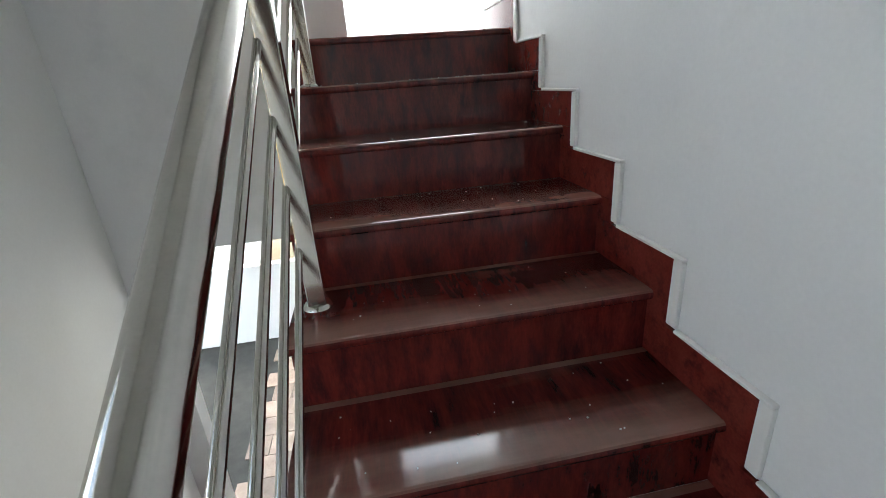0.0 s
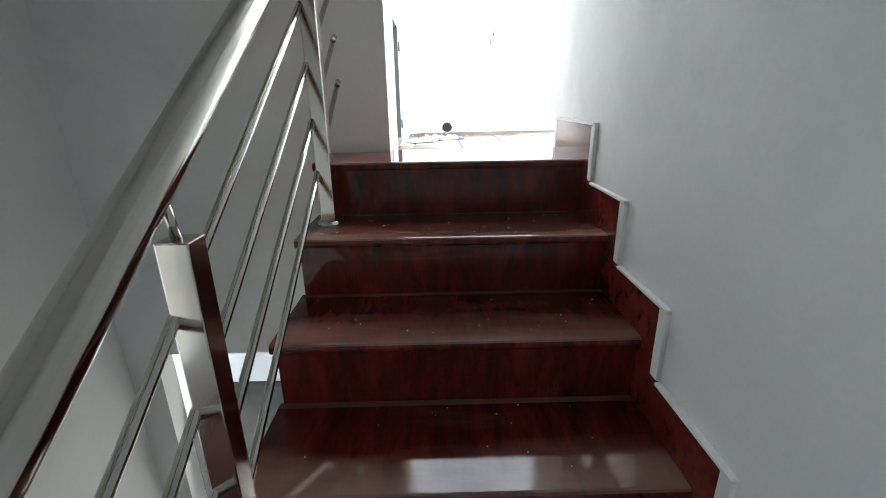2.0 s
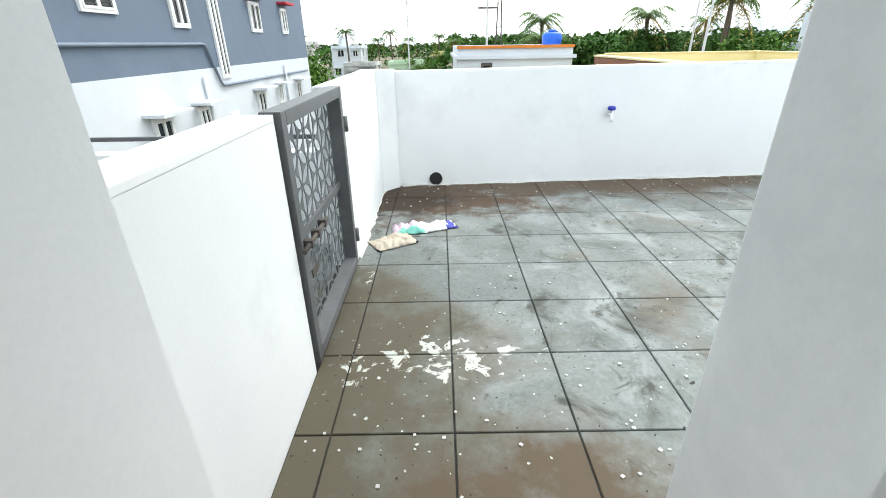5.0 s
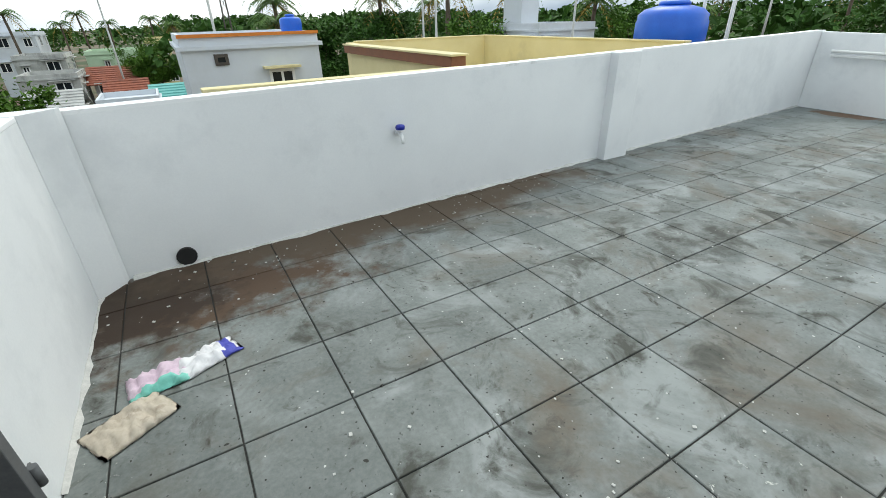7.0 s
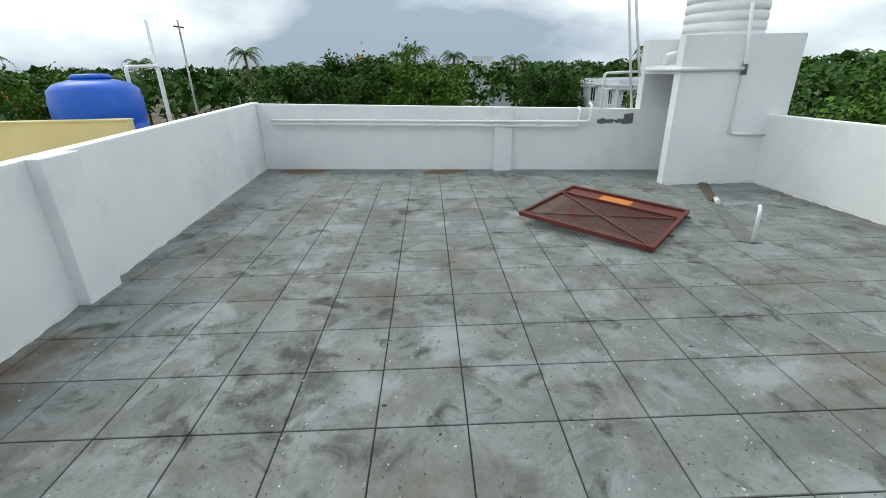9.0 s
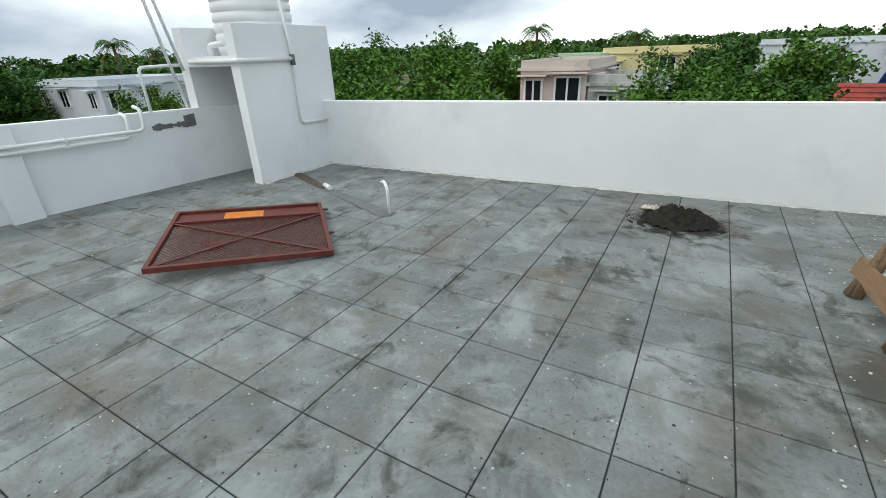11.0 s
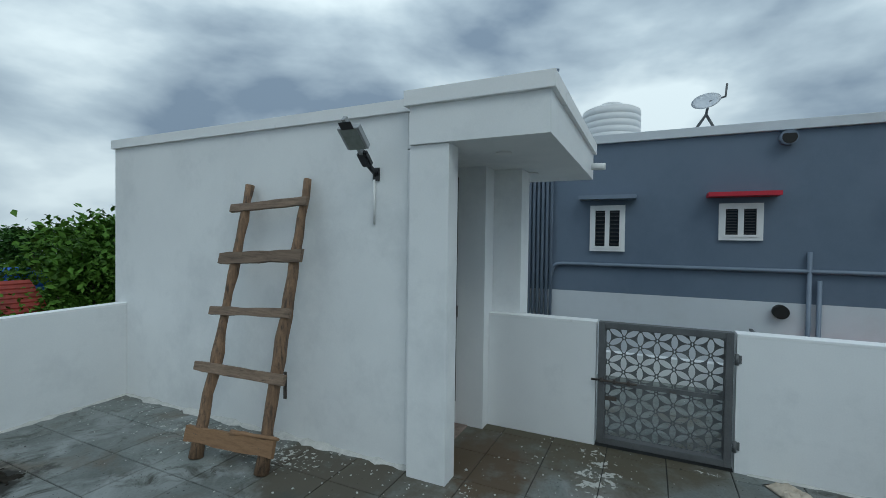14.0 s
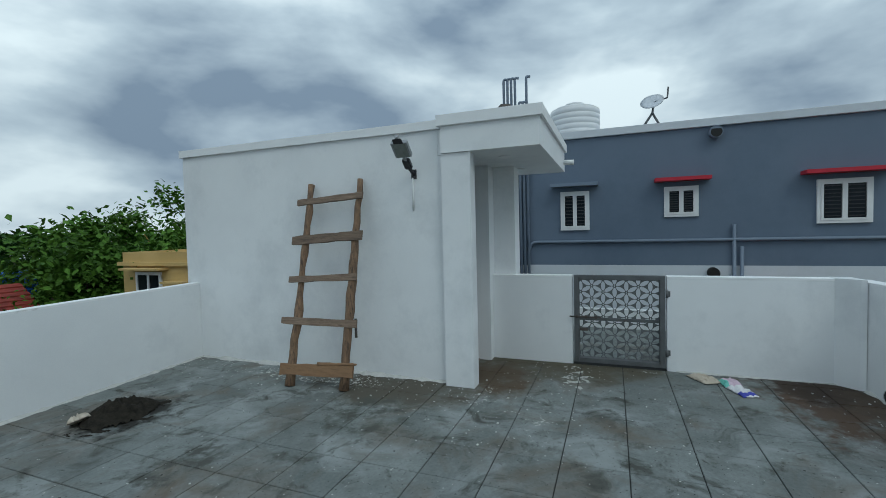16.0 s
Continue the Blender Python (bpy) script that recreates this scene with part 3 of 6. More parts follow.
parapet("wall_gate_far", GATE_X - W, GATE_X, G1 + 0.02, NW_Y - 0.19, 0.001)


def slant_parapet(name, ring, tops):
    """A parapet over four plan points with its coping; the tops rise or fall along it."""
    setting(name, prism(bmesh.new(), ring, -0.3, [z - 0.022 for z in tops]), WHITE)
    cope = bmesh.new()
    lo = [cope.verts.new((x, y, z - 0.022)) for (x, y), z in zip(ring, tops)]
    hi = [cope.verts.new((x, y, z)) for (x, y), z in zip(ring, tops)]
    cope.faces.new(lo[::-1])
    cope.faces.new(hi)
    for k in range(4):
        cope.faces.new((lo[k], lo[(k + 1) % 4], hi[(k + 1) % 4], hi[k]))
    setting("trim_" + name, cope, COPE)


def north_top(x):
    return 1.025 + 0.009 * x


def south_top(x):
    return 0.995 - 0.0115 * x


def east_top(y):
    return 1.0 + 0.024 * (y + 1.0)


slant_parapet("wall_north_low", [(GATE_X - W, north_at(GATE_X - W)), (NE_X + W, north_at(NE_X + W)), (NE_X + W, north_at(NE_X) + W), (GATE_X - W, north_at(GATE_X - W) + W)],
              [north_top(-0.7), north_top(8.93), north_top(8.93), north_top(-0.7)])
slant_parapet("wall_east_low", [(SE_X, south_at(SE_X) + 0.002), (SE_X + W, south_at(SE_X) + 0.002), (NE_X + W, north_at(NE_X) - 0.006), (NE_X, north_at(NE_X) - 0.006)],
              [east_top(-4.78), east_top(-4.78), east_top(2.56), east_top(2.56)])
slant_parapet("wall_south_low", [(LX + 0.002, south_at(LX) - W), (SE_X + W, south_at(SE_X) - W), (SE_X + W, south_at(SE_X)), (LX + 0.002, south_at(LX))],
              [south_top(LX), south_top(SE_X), south_top(SE_X), south_top(LX)])
# corner column and flat ribs on the parapets
corner = bmesh.new()
ring = [(GATE_X - W - 0.004, NW_Y - 0.192), (GATE_X + 0.004, NW_Y - 0.192), (GATE_X + 0.13, NW_Y - 0.05), (GATE_X + 0.145, NW_Y - 0.004), (GATE_X - W - 0.004, NW_Y - 0.02)]
prism(corner, ring, -0.3, TOP + 0.013)
setting("pillar_corner", corner, WHITE)
setting("rib_north", boxes((3.94, 4.29, north_at(3.94) - 0.1, north_at(3.94) + 0.012, -0.02, north_top(4.2) + 0.004), bevel=0.01), WHITE)
setting("rib_east", boxes((east_at(-1.48) - 0.09, east_at(-1.48) + 0.012, -1.62, -1.34, -0.02, east_top(-1.48) + 0.006), bevel=0.01), WHITE)


# a thin uneven mortar line along the foot of the walls
def fillet(name, a, b, out_dir, size=0.03, seed=1):
    a, b, o = Vector(a), Vector(b), Vector(out_dir)
    n = max(int((b - a).length / 0.07), 4)
    rng = random.Random(seed)
    bm = bmesh.new()
    rows = []
    for i in range(n + 1):
        p = a.lerp(b, i / n)
        s = size * (0.45 + 1.0 * rng.random() ** 2)
        rows.append([bm.verts.new(p + o * 0.001 + Vector((0, 0, s * 0.6))), bm.verts.new(p + o * s * 0.55 + Vector((0, 0, s * 0.3))), bm.verts.new(p + o * s * 1.1 + Vector((0, 0, 0.0005)))])
    for r, q in zip(rows, rows[1:]):
        for k in range(2):
            bm.faces.new((r[k], q[k], q[k + 1], r[k + 1]))
    return setting(name, bm, CRUMB)


fillet("mortar_north", (-0.4, north_at(-0.4), 0), (NE_X, north_at(NE_X), 0), (0, -1, 0), 0.025, 2)
fillet("mortar_south", (LX, south_at(LX), 0), (6.9, south_at(6.9), 0), (0, 1, 0), 0.035, 3)
fillet("mortar_ladder", (LX, SOUTH, 0), (LX, -1.72, 0), (1, 0, 0), 0.05, 4)
fillet("mortar_gate", (GATE_X, G1 + 0.1, 0), (GATE_X, 2.0, 0), (1, 0, 0), 0.02, 5)
fillet("mortar_tower", (7.0, -3.56, 0), (7.0, south_at(7.0), 0), (-1, 0, 0), 0.05, 6)

# ---- stairs ----
stairs = thing("staircase", "polished dark red granite staircase rising to the roof door, dusty treads", "staircase", (-0.2, NOSE, LANDING))
for k in range(0, 9):
    y, z = NOSE - GOING * k, LANDING - RISE * k
    back = -1.83 if k == 0 else y + GOING + 0.01
    tread = bmesh.new()
    box(tread, STEP_L, RX - 0.001, y - 0.012, back, z - 0.028, z)
    front = [e for e in tread.edges if all(v.co.y < y for v in e.verts) and abs(e.verts[0].co.z - e.verts[1].co.z) < 1e-6]
    bmesh.ops.bevel(tread, geom=front, offset=0.011, segments=3, affect="EDGES", profile=0.5)
    part("tread", tread, GRANITE, stairs)
    part("riser", boxes((STEP_L + 0.008, RX - 0.001, y + 0.012, y + 0.03, z - RISE - 0.002, z - 0.028)), GRANITE, stairs)
    part("step_core", boxes((STEP_L + 0.012, RX - 0.002, y + 0.03, (y + GOING + 0.03) if k else -1.853, z - RISE - 0.1, z - 0.028)), INNER, stairs)
part("riser", boxes((-0.425, RX - 0.002, -1.852, -1.838, -0.02, LANDING - 0.029)), GRANITE, stairs)
setting("landing_middle", boxes((-1.77, RX, SOUTH, NOSE - GOING * 8 - 0.02, -1.66, LANDING - RISE * 9)), GRANITE)
lower = thing("staircase", "lower flight of red granite steps beside the railing", "staircase", (-1.25, -3.5, -2.4))
for k in range(9):
    y, z = NOSE - GOING * 8 - 0.02 + GOING * k, LANDING - RISE * (10 + k)
    part("tread", boxes((-1.77, -0.76, y, y + GOING + 0.012, z - 0.03, z), bevel=0.006), GRANITE, lower)
    part("riser", boxes((-1.77, -0.77, y - 0.002, y + 0.02, z, z + RISE - 0.03)), GRANITE, lower)
# skirting: one red slab on the wall for each step
sk = tagged(new("skirting"), "stepped red granite skirting slabs on the stair wall", kind="structure")
for k in range(1, 9):
    y, z = NOSE - GOING * k, LANDING - RISE * k
    part("slab", boxes((RX - 0.012, RX - 0.0005, y - 0.07, y + GOING + 0.011, z + 0.001, z + 0.115)), SKIRT, sk)
    part("slab", boxes((RX - 0.012, RX - 0.0005, y - 0.07, y + 0.011, z - RISE + 0.116, z)), SKIRT, sk)
    part("mortar_edge", boxes((RX - 0.017, RX - 0.0005, y - 0.104, y + GOING - 0.105, z + 0.1155, z + 0.124), bevel=0.003), INNER, sk)
    part("mortar_edge", boxes((RX - 0.014, RX - 0.0005, y - 0.104, y - 0.0705, z - RISE + 0.125, z + 0.1145), bevel=0.004), INNER, sk)
part("slab", boxes((RX - 0.012, RX - 0.0005, NOSE - 0.07, -1.86, LANDING + 0.001, LANDING + 0.118)), SKIRT, sk)
part("slab", boxes((RX - 0.012, RX - 0.0005, NOSE - 0.07, NOSE + 0.011, LANDING - RISE + 0.116, LANDING)), SKIRT, sk)
part("mortar_edge", boxes((RX - 0.017, RX - 0.0005, NOSE - 0.104, -1.86, LANDING + 0.1185, LANDING + 0.127)), INNER, sk)
part("mortar_edge", boxes((RX - 0.014, RX - 0.0005, NOSE - 0.104, NOSE - 0.0705, LANDING - RISE + 0.125, LANDING + 0.117), bevel=0.004), INNER, sk)

# guessed panel: stands for a dark upright strip beside the doorway
slot_panel = thing("dark_slot_panel", "thin dark grey panel with a small handle in a slot beside the doorway", "door", (-0.56, -1.75, 0.2))
part("leaf", boxes((-0.69, -0.437, -1.778, -1.761, 0.205, 2.29), bevel=0.003), GREYMETAL, slot_panel)
part("handle", tubes((elbow([(-0.44, -1.75, 1.0), (-0.42, -1.75, 1.01), (-0.42, -1.75, 1.09), (-0.44, -1.75, 1.1)], 0.01), 0.006), sides=8), DARKIRON, slot_panel)
setting("slot_sill", boxes((-0.7, -0.426, -1.779, -1.759, -0.1, 0.2)), INNER)
setting("door_pad", boxes((-0.42, 0.40, -1.779, -1.63, -0.008, 0.014), bevel=0.006), PAD)

# railing
HX = -0.62
SLOPE = RISE / GOING


def nose_line(y):
    return LANDING + (y - NOSE) * SLOPE


rail = thing("stair_railing", "brushed stainless steel stair railing with round bars and flat posts", "railing", (HX, -3.2, -0.55))
y0, y1 = -4.95, -1.902
part("handrail", tubes(([(HX, y, nose_line(y) + 0.742) for y in np.linspace(y0, y1, 12)], 0.031), sides=20), STEEL, rail)
for off in (0.06, 0.222, 0.384, 0.546):
    part("bar", tubes(([(HX - 0.004, y, nose_line(y) + off + 0.005) for y in np.linspace(y0, y1, 6)], 0.0095), sides=12), STEEL, rail)
    part("end_cap", tubes(([(HX - 0.004, y1 - 0.03, nose_line(y1 - 0.03) + off + 0.005), (HX - 0.004, y1 + 0.001, nose_line(y1) + off + 0.005)], 0.0108), sides=12), STEEL, rail)
for k, y in ((1, -2.33), (4, -3.19), (7, -4.05)):
    z = LANDING - RISE * k
    top = nose_line(y) + 0.655
    post = part("post", boxes((HX - 0.008, HX + 0.04, y - 0.024, y + 0.024, z + 0.004, top), bevel=0.003), STEEL, rail)
    part("pin", tubes(([(HX + 0.012, y, top), (HX + 0.004, y, nose_line(y) + 0.712)], 0.0075), sides=12), STEEL, post)
    part("flange", lathe([(0.042, 0.0), (0.042, 0.001), (0.034, 0.011), (0.02, 0.013)], 24, (HX + 0.015, y, z + 0.0005)), STEEL, post)

# the storey below, seen through the opening beside the stairs
setting("floor_below", boxes((-3.2, 1.2, SOUTH, 1.5, -3.4, -3.215)), JOINT)
setting("wall_below", boxes((-3.2, 1.2, 1.38, 1.5, -3.2, -2.1)), WHITE)
setting("wall_below_side", boxes((1.08, 1.2, -1.4, 1.38, -3.2, -0.4)), WHITE)

# ---- gate with a cut-metal panel ----
gate = thing("metal_gate", "grey painted steel gate with a petal cut-out panel, shut and bolted", "gate", (GATE_X - 0.06, (G0 + G1) / 2, 0.02))
gx0, gx1 = GATE_X - 0.055, GATE_X + 0.018
gz0, gz1 = 0.03, 1.045
for dims in ((gx0, gx1, G0, G0 + 0.052, gz0, gz1), (gx0, gx1, G1 - 0.052, G1, gz0, gz1), (gx0, gx1, G0 + 0.052, G1 - 0.052, gz1 - 0.052, gz1), (gx0, gx1, G0 + 0.052, G1 - 0.052, gz0, gz0 + 0.052)):
    part("frame_bar", boxes(dims, bevel=0.004), GREYMETAL, gate)
part("middle_bar", boxes((GATE_X - 0.045, GATE_X - 0.03, G0 + 0.05, G1 - 0.05, 0.515, 0.55)), GREYMETAL, gate)


def petal_panel(w, h, a, thick):
    """A sheet with leaf-shaped holes on the lines of a triangular net."""
    cu = bpy.data.curves.new("petal_panel", "CURVE")
    cu.dimensions, cu.fill_mode, cu.extrude = "2D", "BOTH", thick / 2

    def loop(pts):
        s = cu.splines.new("POLY")
        s.points.add(len(pts) - 1)
        for p, (x, y) in zip(s.points, pts):
            p.co = (x, y, 0, 1)
        s.use_cyclic_u = True
    loop([(0, 0), (w, 0), (w, h), (0, h)])
    e = 0.007

    def clip(pts):
        """Keep the part of a rounded outline that lies inside the sheet's rim."""
        for axis, lim, sg in ((0, e, 1), (0, w - e, -1), (1, e, 1), (1, h - e, -1)):
            res = []
            for p, q in zip(pts, pts[1:] + pts[:1]):
                dp, dq = (p[axis] - lim) * sg, (q[axis] - lim) * sg
                if dp >= 0:
                    res.append(p)
                if (dp < 0) != (dq < 0):
                    k = dp / (dp - dq)
                    res.append((p[0] + (q[0] - p[0]) * k, p[1] + (q[1] - p[1]) * k))
            pts = res
            if len(pts) < 3:
                return []
        area = sum(p[0] * q[1] - q[0] * p[1] for p, q in zip(pts, pts[1:] + pts[:1])) / 2
        tidy = [p for p, q in zip(pts, pts[1:] + pts[:1]) if math.dist(p, q) > 0.0012]
        return tidy if abs(area) > 1e-4 and len(tidy) > 3 else []
    colw = a * math.sqrt(3) / 2
    for i in range(-1, int(w / colw) + 2):
        for j in range(-2, int(h / a) + 2):
            x, y = i * colw + 0.02, j * a + (a / 2 if i % 2 else 0) + 0.05
            dot = clip([(x + 0.04 * a * math.cos(q), y + 0.075 * a * math.sin(q)) for q in np.linspace(0, 2 * math.pi, 9)[:-1]])
            if len(dot) == 8:
                loop(dot)
            for an in (30, 90, 150):
                c, s = math.cos(radians(an)), math.sin(radians(an))
                u0, u1 = 0.115 * a, 0.885 * a
                half, belly = (u1 - u0) / 2, 0.165 * a
                pts = []
                for k in range(16):
                    q = 2 * math.pi * k / 16
                    u, v = (u0 + u1) / 2 + half * math.cos(q), belly * math.sin(q) * abs(math.sin(q)) ** 0.3
                    pts.append((x + u * c - v * s, y + u * s + v * c))
                cut = clip(pts)
                if cut:
                    loop(cut)
    ob = bpy.data.objects.new("petal_panel", cu)
    scene.collection.objects.link(ob)
    bpy.context.view_layer.update()
    me = bpy.data.meshes.new_from_object(ob.evaluated_get(bpy.context.evaluated_depsgraph_get()))
    bpy.data.objects.remove(ob)
    return me


panel_me = petal_panel(G1 - G0 - 0.1, gz1 - gz0 - 0.1, 0.143, 0.004)
panel_me.name = "cut_panel"
panel_me.materials.clear()
panel_me.materials.append(LATTICE)
panel_me.transform(Matrix(((0, 0, 1, GATE_X - 0.05), (1, 0, 0, G0 + 0.05), (0, 1, 0, gz0 + 0.05), (0, 0, 0, 1))))
panel_me.transform(chain(gate).inverted())
panel = new("cut_panel", panel_me)
panel.parent = gate
bolt = part("bolt", tubes(([(GATE_X + 0.04, G0 - 0.05, 0.565), (GATE_X + 0.04, G0 + 0.3, 0.565)], 0.009), sides=12), DARKIRON, gate, "rusty sliding bolt")
for y in (G0 + 0.03, G0 + 0.13, G0 + 0.24):
    part("bolt_guide", boxes((GATE_X + 0.018, GATE_X + 0.053, y - 0.012, y + 0.012, 0.55, 0.582), bevel=0.003), DARKIRON, bolt)
part("bolt_handle", tubes((elbow([(GATE_X + 0.045, G0 + 0.19, 0.565), (GATE_X + 0.075, G0 + 0.19, 0.53), (GATE_X + 0.06, G0 + 0.16, 0.42)], 0.02), 0.001), sides=8), DARKIRON, bolt)
part("lock_tab", boxes((GATE_X + 0.018, GATE_X + 0.024, G0 + 0.06, G0 + 0.15, 0.4, 0.435), bevel=0.002), DARKIRON, gate)
for z in (0.2, 0.85):
    hinge = part("hinge", tubes(([(GATE_X + 0.02, G1 + 0.016, z - 0.04), (GATE_X + 0.02, G1 + 0.016, z + 0.04)], 0.014), sides=12), GREYMETAL, gate)
    part("hinge_plate", boxes((GATE_X + 0.001, GATE_X + 0.008, G1 + 0.012, G1 + 0.05, z - 0.03, z + 0.03)), GREYMETAL, hinge)

# side roof beyond the gate, with a low wall and a steel rail
setting("floor_side_roof", boxes((-2.9, GATE_X - W - 0.002, -1.48, 0.9, -0.3, -0.06)), TILE)
setting("wall_side_roof", boxes((-3.0, GATE_X - W - 0.004, 0.9, 1.03, -0.3, 0.6), (-3.02, -2.9, -1.48, 0.9, -0.3, 0.25)), WHITE)
srail = thing("steel_rail", "flat grey steel rail on short posts above a low white wall", "railing", (-1.8, 0.96, 0.6))
part("top_bar", boxes((-2.98, -0.72, 0.945, 0.975, 0.68, 0.705)), GREYMETAL, srail)
for x in (-2.7, -1.55, -0.8):
    part("post", boxes((x - 0.02, x + 0.02, 0.948, 0.972, 0.6, 0.68)), GREYMETAL, srail)

# ---- wall fittings on the roof ----
DY = north_at(-0.084)
drain = thing("drain_outlet", "round rainwater outlet low in the white parapet, its dark hole painted black", "drain", (-0.084, DY - 0.02, 0.02))
# closed cylinder: the hole's darkness is its black colour, not depth
part("pipe_ring", tubes(([(-0.084, DY - 0.02, 0.062), (-0.084, DY + 0.001, 0.062)], 0.06), sides=24), HOLE_DARK, drain)
part("lip", tubes(([(-0.084 + 0.062 * math.cos(a), DY - 0.022, 0.062 + 0.062 * math.sin(a)) for a in np.linspace(-0.5, math.pi + 0.5, 20)], 0.001), sides=6), MORTAR, drain)

FY = north_at(1.52)
tap = thing("water_tap", "white plastic wall tap with a blue turning handle", "tap", (1.52, FY - 0.05, 0.6))
part("spout", tubes((elbow([(1.52, FY, 0.63), (1.52, FY - 0.075, 0.63), (1.52, FY - 0.1, 0.565)], 0.03), 0.014), sides=12), PVC, tap)
part("collar", tubes(([(1.52, FY - 0.012, 0.63), (1.52, FY, 0.63)], 0.026), sides=16), PVC, tap)
part("stem", tubes(([(1.52, FY - 0.06, 0.64), (1.52, FY - 0.06, 0.668)], 0.011), sides=12), PVC, tap)
part("handle", lathe([(0.012, 0), (0.034, 0.001), (0.037, 0.022), (0.028, 0.034), (0.01, 0.037)], 16, (1.52, FY - 0.06, 0.664)), NAVY, tap, "dark blue plastic handle")

# pipes along the east parapet
for i, (z, yy) in enumerate(((0.70, -2.62), (0.765, -2.78))):
    run = thing("wall_pipe", "white plastic water pipe clipped along the parapet", "pipe", (east_at(0.4) - 0.05, 0.4, z), "pipes on the east parapet")
    off = 0.1 + 0.02 * i
    bend = [(east_at(2.3) - off, 2.3, z + 0.07), (east_at(yy) - off, yy, z), (east_at(yy) - off, yy - 0.02, z + 0.24), (east_at(yy) + 0.02, yy - 0.02, z + 0.27)]
    part("pipe", tubes((elbow(bend, 0.07), 0.021), sides=12), PVC, run)
    for y in (1.6, 0.6, -0.4, -1.2, -2.0):
        zz = z + 0.07 * (y - yy) / (2.3 - yy)
        part("clip", boxes((east_at(y) - off - 0.03, east_at(y) + 0.003, y - 0.01, y + 0.01, zz - 0.026, zz + 0.026), bevel=0.003), PVC, run)
pole = thing("standpipe", "tall thin white plastic pipes standing against the parapet", "pipe", (EAST + 0.08, -3.2, east_top(-3.2)))
part("pipe", tubes((elbow([(EAST + 0.07, -2.98, east_top(-3.2) - 0.01), (EAST + 0.07, -2.98, 1.46), (EAST + 0.07, -3.3, 1.47), (EAST + 0.07, -3.5, 1.47)], 0.05), 0.02), sides=10), PVC, pole)
part("pipe", tubes(([(EAST + 0.07, -3.46, east_top(-3.2) - 0.01), (EAST + 0.07, -3.22, 2.4), (EAST + 0.07, -3.1, 3.1)], 0.02), sides=10), PVC, pole)
part("pipe", tubes(([(EAST + 0.02, -3.5, 1.4), (EAST + 0.02, -3.3, 2.4), (EAST + 0.02, -3.18, 3.1)], 0.02), sides=10), PVC, pole)
patch = bmesh.new()
rng = random.Random(8)
for i in range(16):
    y = -2.95 - i * 0.033
    h = 0.02 + 0.03 * rng.random()
    box(patch, east_at(y) - 0.006 - 0.003 * rng.random(), east_at(y) + 0.004, y - 0.02, y + 0.02, 0.76 + 0.02 * rng.random() - h, 0.76 + h + 0.012 * i * (i > 11) * 0.4)
setting("mortar_patch", patch, MORTAR)

# ---- water tank tower ----
TX, TY = 7.0, -3.55
setting("wall_tower", boxes((TX, TX + 0.15, -5.1, TY, -0.02, 1.9)), WHITE)
setting("wall_tower_back", boxes((TX + 0.15, EAST + W, -5.1, -4.97, 0.6, 1.9)), WHITE)
setting("wall_tower_east", boxes((EAST - 0.03, EAST + W + 0.001, -4.968, TY, 0.6, 1.9)), WHITE)
setting("slab_tower", boxes((TX + 0.15, EAST - 0.032, -4.968, TY - 0.002, 1.44, 1.56)), WHITE)


def tank(name, label, x, y, z, r, h, mat, ribs, group=""):
    th = thing(name, label, "water tank", (x, y, z), group)
    prof = [(r * 0.97, 0)]
    for k in range(ribs):
        a, b = 0.03 + (h * 0.86) * k / ribs, 0.03 + (h * 0.86) * (k + 1) / ribs
        m = (b - a)
        prof += [(r * 0.965, a), (r, a + m * 0.12), (r, a + m * 0.8), (r * 0.965, a + m * 0.92)]
    prof += [(r * 0.97, h * 0.9), (r * 0.8, h * 0.96), (r * 0.42, h)]
    part("shell", lathe(prof, 40, (x, y, z)), mat, th)
    part("lid", lathe([(r * 0.4, h), (r * 0.43, h + 0.01), (r * 0.43, h + 0.05), (r * 0.36, h + 0.08), (r * 0.1, h + 0.085)], 28, (x, y, z)), mat, th)
    return th


tank("water_tank", "large white ribbed plastic water tank on the tower slab", 7.6, -4.36, 1.561, 0.5, 1.25, TANKWHITE, 9)
outlet = thing("tank_pipe", "white plastic pipe along the tank slab and down the tower wall", "pipe", (TX - 0.03, -4.3, 0.6))
part("pipe", tubes((elbow([(TX + 0.9, TY + 0.03, 1.5), (TX - 0.03, TY + 0.03, 1.5), (TX - 0.03, -4.36, 1.5)], 0.04), 0.026), sides=12), PVC, outlet)
part("pipe", tubes((elbow([(TX - 0.03, -4.28, 2.25), (TX - 0.03, -4.36, 1.5), (TX - 0.03, -4.36, 0.68), (TX - 0.03, -4.85, 0.66)], 0.06), 0.02), sides=12), PVC, outlet)
part("pipe", tubes((elbow([(TX + 0.62, TY - 0.1, 1.561), (TX + 0.62, TY - 0.1, 1.68), (TX + 0.3, TY - 0.1, 1.7)], 0.05), 0.035), sides=12), PVC, outlet)
part("joint", tubes(([(TX - 0.03, -4.36, 1.42), (TX - 0.03, -4.36, 1.55)], 0.032), sides=12), GREYMETAL, outlet)

# ---- stair room fittings ----
lamp = thing("flood_lamp", "black street-style LED lamp on an arm, fixed to the white wall", "lamp", (LX, -2.05, 2.2))
part("wall_plate", boxes((LX, LX + 0.012, -2.08, -2.02, 2.15, 2.25), bevel=0.003), LAMPBODY, lamp)
part("arm", tubes(([(LX + 0.01, -2.05, 2.2), (LX + 0.12, -2.06, 2.27)], 0.02), sides=12), LAMPBODY, lamp)
tilt = Matrix.Translation((LX + 0.1, -2.06, 2.25)) @ pose(0, 0, 0, 0, -40, 4)
head = bmesh.new()
box(head, 0, 0.13, -0.04, 0.04, -0.024, 0.032)
